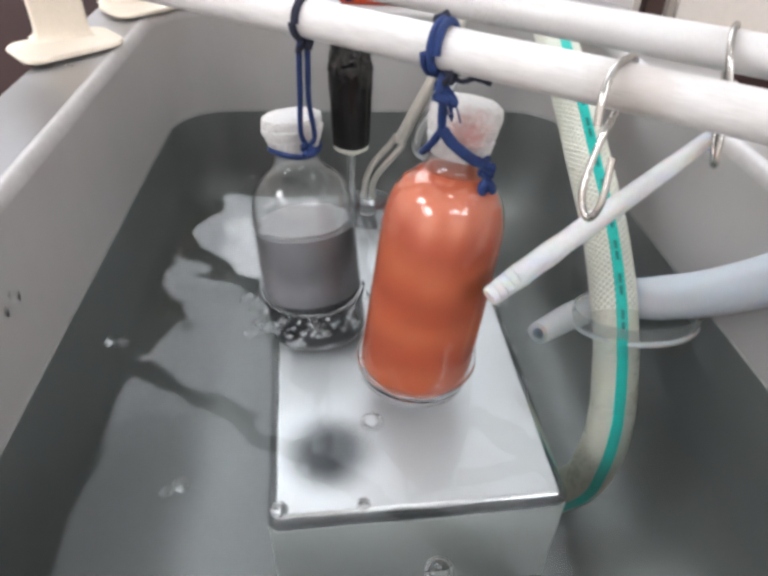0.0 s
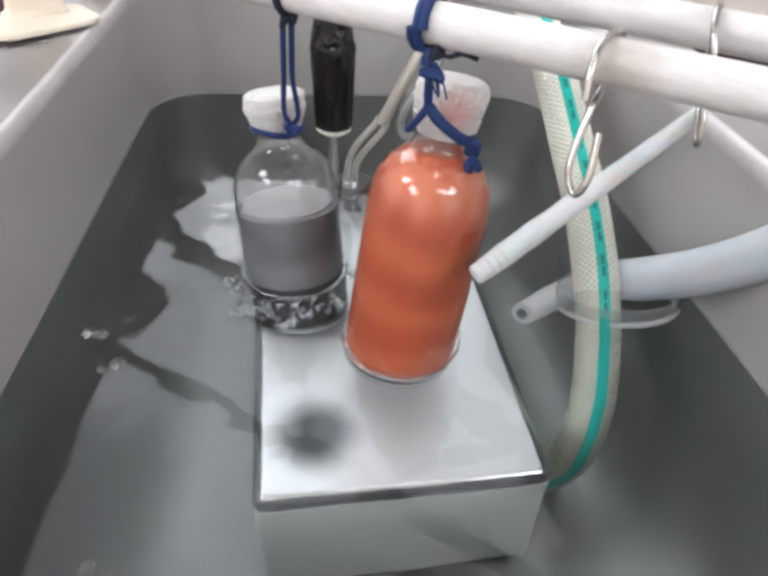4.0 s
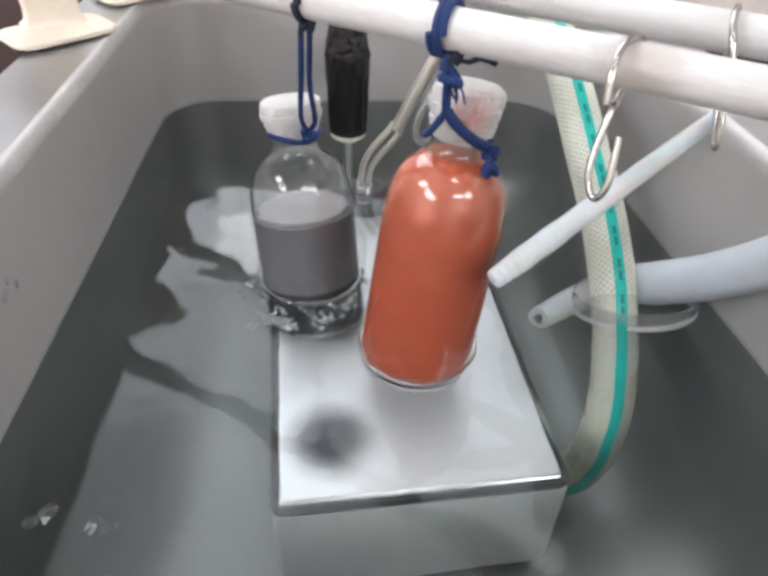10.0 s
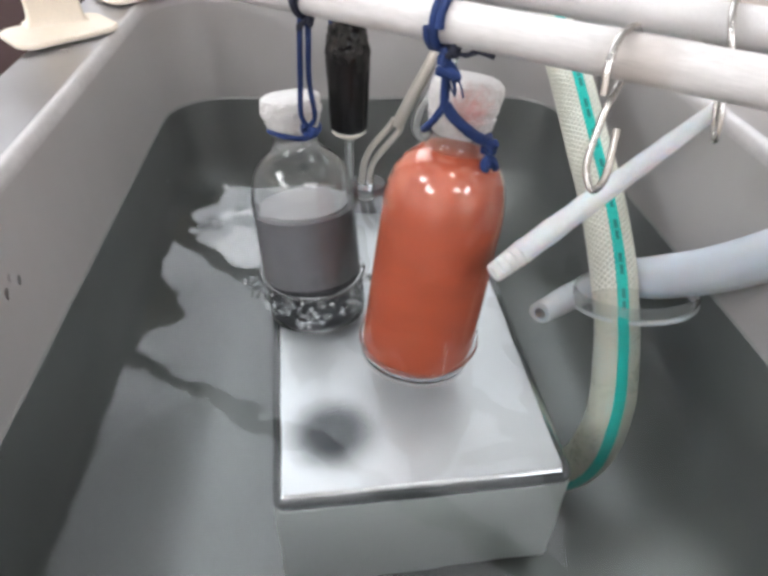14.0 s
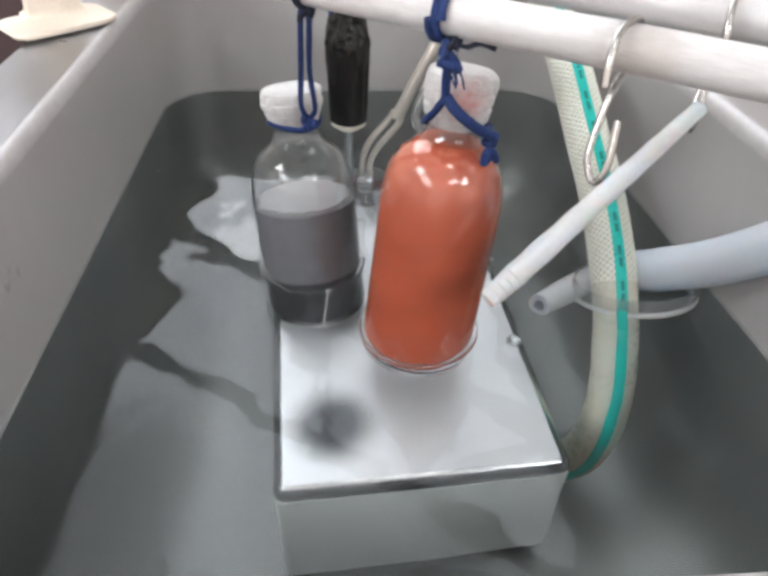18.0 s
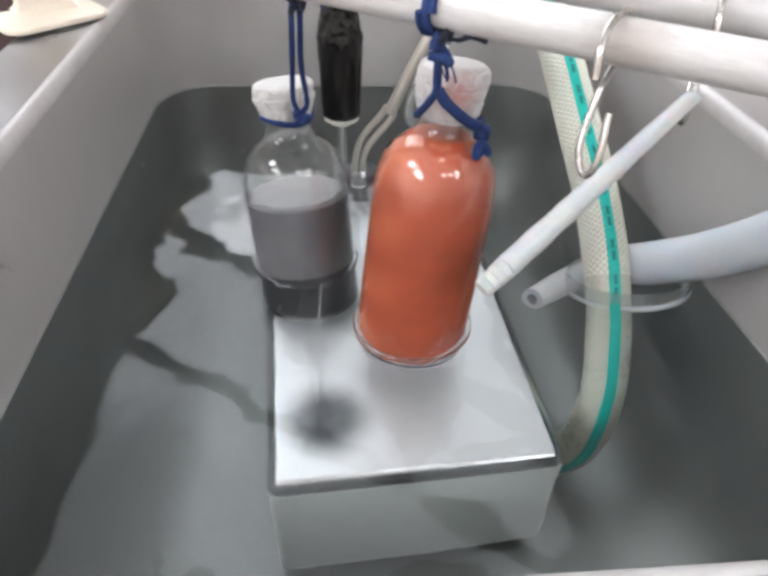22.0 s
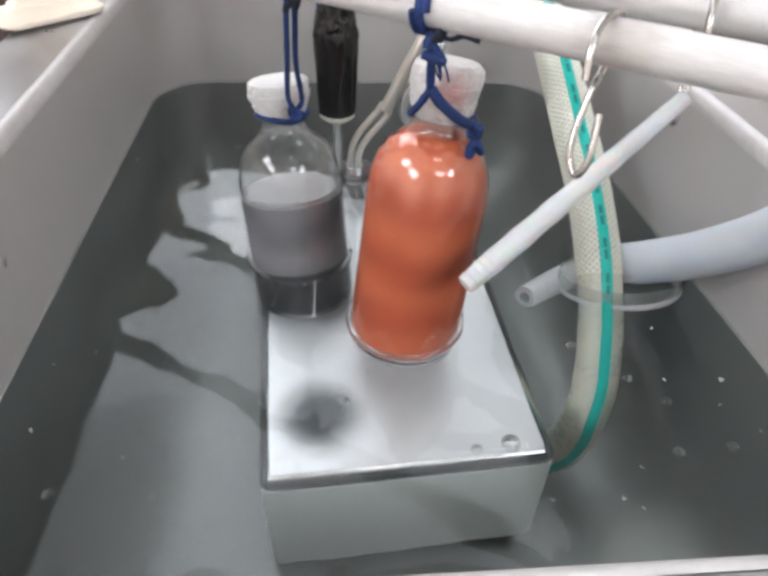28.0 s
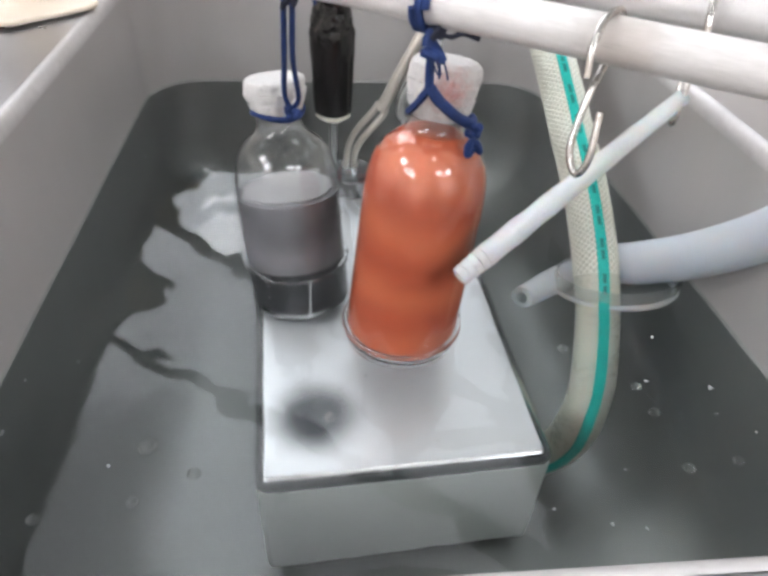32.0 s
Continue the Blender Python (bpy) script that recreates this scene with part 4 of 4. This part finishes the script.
def build_bench():
    """Support frame below the tank, and the dark counter beside it."""
    b = thing("tank_frame", 0.13, 0.52, -0.80, "steel frame under the tank", "frame")
    for sx in (-0.26, 0.26):
        for sy in (-0.33, 0.33):
            part("leg", moved(block(0.04, 0.04, 0.532, 0.003, 1), pose(sx, sy, 0)), M_TANK, b)
    part("shelf", moved(block(0.60, 0.74, 0.02, 0.003, 1), pose(0, 0, 0.51)), M_TANK, b)


build_bench()


def build_counter(x, y, sx, sy, h, label):
    c = thing("counter", x, y, -0.80, label, "counter")
    part("body", moved(block(sx, sy, h - 0.03, 0.004, 1), pose(0, 0, 0)), M_BROWN, c)
    part("worktop", moved(block(sx + 0.02, sy + 0.02, 0.03, 0.004, 2), pose(0, 0, h - 0.03)), M_BENCH, c)
    return c


build_counter(-0.62, 1.0, 0.70, 1.6, 0.80, "dark brown counter beside the tank")
build_counter(0.50, 1.35, 1.4, 0.70, 0.80, "low counter behind the tank")


def build_clutter():
    r = thing("red_tray", 0.107, 0.8905, RIM_Z, "small orange-red plastic tray lying on the steel rim", "tray")
    shell = part("shell", block(0.074, 0.040, 0.016, 0.005, 3, 1.1), M_RED, r)
    part("insert", moved(block(0.026, 0.026, 0.010, 0.003, 2), pose(-0.010, -0.012, 0.012)), M_CREAM, shell)
    w = thing("white_box", 0.43, 1.14, 0.0, "white carton on the counter", "box")
    part("carton", block(0.14, 0.10, 0.14, 0.003, 2), M_PVC, w)
    part("lid", moved(block(0.144, 0.104, 0.02, 0.003, 2), pose(0, 0, 0.138)), M_PVC, w)
    d = thing("dark_post", 0.533, 1.10, 0.0, "dark upright metal post behind the tank", "post")
    part("post", moved(block(0.030, 0.022, 0.5, 0.002, 1), pose(0, 0, 0.008)), M_BROWN, d)
    part("foot", block(0.06, 0.06, 0.009, 0.002, 1), M_BROWN, d)
    p = thing("cream_panel", 0.775, 1.24, 0.0, "cream painted cabinet standing on the counter", "cabinet")
    part("body", block(0.42, 0.25, 0.5, 0.004, 2), M_PAINT, p)
    part("door", moved(block(0.40, 0.012, 0.46, 0.003, 2), pose(0, -0.131, 0.02)), M_PAINT, p)


build_clutter()


# ---- froth and bubbles on the water ----
def build_bubble(r, name="bubble", label="clear round bubble floating on the water"):
    bm = bmesh.new()
    loops = []
    for k in range(8):
        a = math.pi / 2 * k / 8
        loops.append([(r * math.cos(a) * math.cos(w), r * math.cos(a) * math.sin(w), 0.7 * r * math.sin(a)) for w in [2 * math.pi * i / 20 for i in range(20)]])
    rings(bm, loops, False)
    # wet collar round its foot
    ring = [Vector((r * 1.05 * math.cos(w), r * 1.05 * math.sin(w), 0.0002)) for w in [2 * math.pi * i / 20 for i in range(21)]]
    sweep(ring, r * 0.27, 8, 0, bm)
    ob = part(name, bm, M_BUB)
    ob.visible_shadow = False
    return tagged(ob, label, "bubble", "bubbles on the water")


def build_fleck(r, seed):
    """A few tiny white bubbles stuck together."""
    rnd = random.Random(seed)
    bm = bmesh.new()
    for i in range(rnd.randint(2, 5)):
        d = bmesh.ops.create_icosphere(bm, subdivisions=2, radius=r * rnd.uniform(0.35, 0.7))
        bmesh.ops.transform(bm, matrix=Matrix.Translation((rnd.uniform(-r, r), rnd.uniform(-r, r), 0.0)) @ Matrix.Diagonal((1, 1, 0.6, 1)), verts=d["verts"])
    ob = part("froth_fleck", bm, M_FROTH)
    return tagged(ob, "small white fleck of froth drifting on the water", "froth", "flecks of froth")


def build_froth(n, size, seed):
    """A raft of small bubbles."""
    rnd = random.Random(seed)
    bm = bmesh.new()
    for i in range(n):
        r = rnd.uniform(0.0009, 0.0019)
        d = bmesh.ops.create_icosphere(bm, subdivisions=2, radius=r)
        a, q = rnd.uniform(0, 6.28), size * math.sqrt(rnd.random())
        bmesh.ops.transform(bm, matrix=Matrix.Translation((q * math.cos(a) * 1.3, q * math.sin(a) * 0.7, 0)) @ Matrix.Diagonal((1, 1, 0.7, 1)), verts=d["verts"])
    ob = part("froth_raft", bm, M_FROTHY)
    ob.visible_shadow = False
    return tagged(ob, "raft of tiny bubbles at the bottle's water line", "froth", "rafts of froth", "stuff")


def build_wisp(lines, r, label):
    """A fine broken pale thread laid on the water; places are relative to its middle."""
    bm = bmesh.new()
    for i, pts in enumerate(lines):
        sweep([(x, y, 0.0003) for x, y in pts], r, 6, 4, bm, 0, 0.5, i)
    ob = part("pale_thread", bm, M_FROTH)
    return tagged(ob, label, "scum", "threads of scum on the water")


def adrift(ob, rows, seed, z=0.0):
    """Key a floating thing through (seconds, x, y), bobbing a little, from the start to the end."""
    rnd = random.Random(seed)
    if rows[0][0] > 0:
        rows = [(0, *rows[0][1:])] + rows
    if rows[-1][0] < 32:
        rows = rows + [(32, *rows[-1][1:])]
    turn = rnd.uniform(0, 360)
    out = []
    for t, x, y in rows:
        turn += rnd.uniform(-40, 40)
        out.append((t, pose(x, y, z + rnd.uniform(-0.0003, 0.0003), 0, 0, turn)))
    walk(ob, out)


NEAR = 0.214


def motions():
    # bottles shiver and lean until the bath is switched off, and again from 25 s
    rows_o, rows_g = [], []
    rnd = random.Random(5)
    t = 0.0
    while t <= 32.01:
        busy = 1.0 if t < 14.6 or t > 25 else 0.15
        early = 1.0 if t < 14.6 else max(0.0, 1 - (t - 14.6) / 1.8)
        j = lambda a: rnd.uniform(-a, a) * busy
        rows_o.append((t, bottle_pose((0.1288 - 0.001 * early + j(.0003), 0.4345 - 0.002 * early + j(.0003), -0.0220 + 0.001 * early), 0.1094 + 0.0235 * early + j(.002), 0.16 + j(.002), 40)))
        rows_g.append((t, bottle_pose((0.0545 + 0.0004 * early + j(.0002), 0.5085 + 0.0012 * early, -0.0625), -0.0700 - 0.0057 * early + j(.002), 0.185 + j(.001), 0)))
        t += 0.5
    walk(ORANGE, rows_o)
    walk(GREY, rows_g)
    # each liquid is turned so its banded or even side faces the camera
    for bottle, face in ((ORANGE, -130), (GREY, -90)):
        liquid = [c for c in bottle.children if c.name.startswith("liquid")][0]
        turn = lambda a: pose(0, 0, 0, 0, 0, face + a)
        walk(liquid, [(t, turn(a)) for t, a in ((0, -6), (2, 6), (4, 2), (6, 50), (7.5, 110), (9, 170), (13, 195), (17, 200), (21, 215), (22.5, 265), (24, 335), (26, 365), (29, 352), (32, 362))])
    # the milky tube slips out of one hook and swings down
    low = ((14.6, 0.3152, 0.4678, 0.1611, 0.1672, 0.3935, 0.0905), (16.5, 0.2999, 0.4618, 0.1605, 0.1660, 0.3870, 0.0663), (17.2, 0.2986, 0.4578, 0.1614, 0.1640, 0.3735, 0.0845),
           (19, 0.2982, 0.4566, 0.1615, 0.1645, 0.3750, 0.0835), (23, 0.3001, 0.4593, 0.1641, 0.1629, 0.3754, 0.0833), (25.5, 0.3011, 0.4603, 0.1630, 0.1629, 0.3857, 0.0750),
           (28, 0.2988, 0.4572, 0.1633, 0.1590, 0.3816, 0.0788), (30, 0.2997, 0.4574, 0.1648, 0.1586, 0.3832, 0.0811), (32, 0.2997, 0.4592, 0.1635, 0.1572, 0.3878, 0.0797))
    walk(TUBE, [(0, between(low[0][1:4], low[0][4:])), (7, between(low[0][1:4], (0.1677, 0.3938, 0.0905)))] + [(r[0], between(r[1:4], r[4:])) for r in low])
    top = HOOK2_TOP
    swing = lambda d: Matrix.Translation(top) @ Matrix.Rotation(radians(d), 4, Vector((0.555, 0.832, 0))) @ Matrix.Rotation(radians(9), 4, "Z")
    walk(HOOK2, [(0, swing(-9)), (14.6, swing(-9)), (16.4, swing(5)), (17, swing(1)), (18, swing(2)), (32, swing(2))])
    # the sheet of water rocks to and fro
    rows = []
    t = 0.0
    while t <= 32.01:
        k = 1.0 if t < 15 or t > 25 else 0.25
        rows.append((t, pose(k * 0.009 * math.sin(t * 2.1) + 0.004 * math.sin(t * 0.7), k * 0.008 * math.sin(t * 1.7 + 1), 0.0003 * k * math.sin(t * 2.9))))
        t += 0.5
    walk(WATER, rows)
    # clear bubbles that wander over the box
    tracks = (
        (0.0058, [(0, 0.097, 0.374), (0.5, 0.074, 0.400), (1.0, 0.078, 0.425), (1.6, 0.105, 0.50), (2.5, 0.14, 0.53)]),
        (0.0062, [(0, 0.131, 0.272), (0.5, 0.158, 0.316), (1.0, 0.176, 0.333), (1.5, 0.147, 0.347), (1.9, 0.115, 0.40), (2.4, 0.095, 0.47), (3.2, 0.15, 0.54)]),
        (0.0040, [(0, 0.042, 0.311), (0.5, 0.042, 0.319), (1.0, 0.036, 0.30), (2.0, 0.03, NEAR)]),
        (0.0032, [(0, 0.091, 0.313), (0.5, 0.088, 0.312), (1.0, 0.072, 0.312), (1.5, 0.065, 0.342), (2.2, 0.02, 0.335), (3.5, -0.04, 0.29), (6, -0.05, NEAR)]),
        (0.0105, [(24.2, 0.11, NEAR), (25.0, 0.122, 0.287), (25.5, 0.139, 0.351), (26.0, 0.12, 0.40), (26.5, 0.100, 0.48), (27.3, 0.15, 0.54)]),
        (0.0030, [(24.4, 0.10, NEAR), (25.0, 0.105, 0.285), (25.5, 0.109, 0.329), (26.2, 0.10, 0.40), (27, 0.098, 0.48), (27.6, 0.15, 0.55)]),
        (0.0042, [(16.6, 0.14, 0.50), (17.0, 0.19, 0.485), (17.4, 0.209, 0.459), (17.8, 0.203, 0.433), (18.0, 0.199, 0.420), (18.4, 0.191, 0.395), (18.6, 0.185, 0.385), (19.0, 0.19, NEAR)]),
        (0.0045, [(26.5, 0.20, NEAR), (27.5, 0.189, 0.325), (28, 0.187, 0.323), (28.3, 0.151, 0.309), (28.6, 0.127, 0.310), (29.2, 0.138, 0.304), (29.8, 0.115, 0.302), (30, 0.105, 0.310), (30.5, 0.07, 0.325), (31, 0.032, 0.351), (32, -0.03, 0.33)]),
        (0.0030, [(26.8, 0.17, NEAR), (27.5, 0.17, 0.30), (28, 0.165, 0.319), (28.6, 0.12, 0.33), (29.4, 0.09, 0.325), (30, 0.082, 0.307), (31, 0.04, 0.30), (32, 0.0, 0.31)]),
    )
    for i, (r, rows) in enumerate(tracks):
        adrift(build_bubble(r), rows, 100 + i)
    # flecks of froth that spread over the open water late in the clip
    late = ((0.314, 0.421), (0.248, 0.405), (0.278, 0.372), (0.303, 0.371), (0.297, 0.352), (0.343, 0.369), (0.332, 0.348), (0.325, 0.315), (0.262, 0.302), (0.244, 0.283), (0.253, 0.276), (0.289, 0.312), (0.203, 0.284), (0.349, 0.326),
            (-0.11, 0.398), (-0.086, 0.409), (-0.106, 0.344), (-0.046, 0.322), (-0.081, 0.299), (-0.022, 0.295), (0.069, 0.395), (0.085, 0.36), (0.14, 0.33), (0.10, 0.385))
    for i, (x, y) in enumerate(late):
        rnd = random.Random(300 + i)
        dx, dy = rnd.uniform(-0.006, 0.003), rnd.uniform(-0.009, 0.0)
        t0 = 24.3 + rnd.uniform(0, 0.5)
        size = rnd.choice((0.0008, 0.0010, 0.0013, 0.0028))
        adrift(build_bubble(size) if size > 0.002 else build_fleck(size, i),
               [(t0, x - 0.03, NEAR), (t0 + 1.0, x - dx * 2, y - dy * 3), (28, x, y), (30, x + dx + rnd.uniform(-.006, .006), y + dy), (32, x + 2 * dx, y + 1.6 * dy)], 400 + i)
    for i, (x, y) in enumerate(((-0.022, 0.703), (-0.118, 0.678), (-0.077, 0.748), (-0.05, 0.60))):
        adrift(build_fleck(0.0014, 40 + i), [(0, x, y), (12, x + 0.02, y - 0.01), (24, x, y), (28, x, y), (32, x + 0.012, y + 0.004)], 500 + i)
    # pale threads brought round the bottles when the bath stands still
    bent = build_wisp((((-0.022, 0.014), (-0.015, 0.009), (-0.011, 0.008)), ((-0.005, 0.0065), (0.004, 0.007), (0.006, 0.004), (0.0055, -0.01), (0.003, -0.044)), ((0.004, 0.010), (0.013, 0.012))),
                      0.00042, "bent pale thread at the grey bottle")
    walk(bent, [(t, pose(x, y, 0, 0, 0, a)) for t, x, y, a in ((0, 0.05, 0.60, 0), (14.8, 0.05, 0.60, 0), (15.5, -0.03, 0.53, 20), (16.4, 0.0575, 0.4785, 0), (24, 0.0575, 0.4785, 3), (32, 0.0570, 0.4775, 5))])
    short = build_wisp((((-0.016, 0.006), (-0.010, 0.003), (-0.003, 0.004)), ((0.001, 0.001), (0.006, 0.004), (0.019, 0.005)), ((-0.005, -0.006), (-0.003, -0.003), (0.012, -0.002))),
                       0.00045, "short broken pale threads at the orange bottle")
    walk(short, [(t, pose(x, y, 0, 0, 0, a)) for t, x, y, a in ((0, 0.14, 0.53, 0), (14.8, 0.14, 0.53, 0), (15.6, 0.20, 0.44, -15), (16.5, 0.129, 0.4065, 0), (32, 0.129, 0.4065, 4))])
    # froth at the water line of the grey bottle while the bath runs
    rnd = random.Random(9)
    for i in range(34):
        a = rnd.uniform(2.9, 6.4)
        d = 0.042 + abs(rnd.gauss(0, 0.006)) + (0.008 if rnd.random() < 0.3 else 0)
        x, y = 0.0515 + d * math.cos(a), 0.516 + d * math.sin(a)
        hide = (0.02 + rnd.uniform(0, 0.07), 0.575 + rnd.uniform(0, 0.03))
        rows = [(0, x, y)]
        for k in range(1, 12):
            rows.append((k * 1.25, x + rnd.uniform(-0.004, 0.004), y + rnd.uniform(-0.003, 0.003)))
        side = -0.008 if x < 0.0515 else 0.104
        rows += [(15.0, x, y), (15.5, side, 0.52), (16.2, *hide), (32, *hide)]
        ob = build_fleck(rnd.choice((0.0010, 0.0014)), 70 + i) if i % 3 == 0 else build_bubble(rnd.choice((0.0017, 0.0025, 0.0033)))
        adrift(ob, rows, 600 + i)
    for i, (x, y, n, size) in enumerate(((0.030, 0.468, 26, 0.011), (0.078, 0.470, 22, 0.009), (0.055, 0.460, 18, 0.009), (0.004, 0.500, 20, 0.009), (0.040, 0.452, 14, 0.008))):
        rnd = random.Random(70 + i)
        rows = [(0, x, y)] + [(k * 1.1, x + rnd.uniform(-0.007, 0.007), y + rnd.uniform(-0.006, 0.006)) for k in range(1, 13)]
        side = -0.012 if x < 0.05 else 0.108
        hide = (0.03 + 0.012 * i, 0.585)
        rows += [(14.8, x, y), (15.4, side, 0.515), (16.1, *hide), (32, *hide)]
        adrift(build_froth(n, size, 20 + i), rows, 660 + i)
    for i, rows in enumerate(([(0, -0.02, 0.325), (1.5, -0.05, 0.38), (3.5, -0.066, 0.409), (6, -0.078, 0.405), (8, -0.085, 0.36), (10, -0.09, 0.30), (13, -0.08, NEAR)],
                              [(0, 0.012, 0.468), (6, 0.014, 0.468), (11, 0.014, 0.458), (12, 0.005, 0.454), (12.5, -0.016, 0.485), (13, -0.038, 0.515), (13.5, -0.045, 0.555), (14, -0.044, 0.59), (14.5, -0.03, 0.61), (15.5, 0.02, 0.62), (16, 0.05, 0.60)],
                              [(0, -0.09, 0.45), (7, -0.08, 0.40), (9, -0.06, 0.33), (14, -0.05, NEAR)])):
        for k in range(3):
            rnd = random.Random(800 + i * 5 + k)
            ox, oy = rnd.uniform(-0.007, 0.007), rnd.uniform(-0.005, 0.005)
            ob = build_bubble(0.0032 if k else 0.0042) if k < 2 else (build_froth(30, 0.0095, 95) if i == 1 else build_fleck(0.0026, 90 + i))
            adrift(ob, [(t, x + ox, max(NEAR, y + oy)) for t, x, y in rows], 900 + i * 5 + k)


motions()
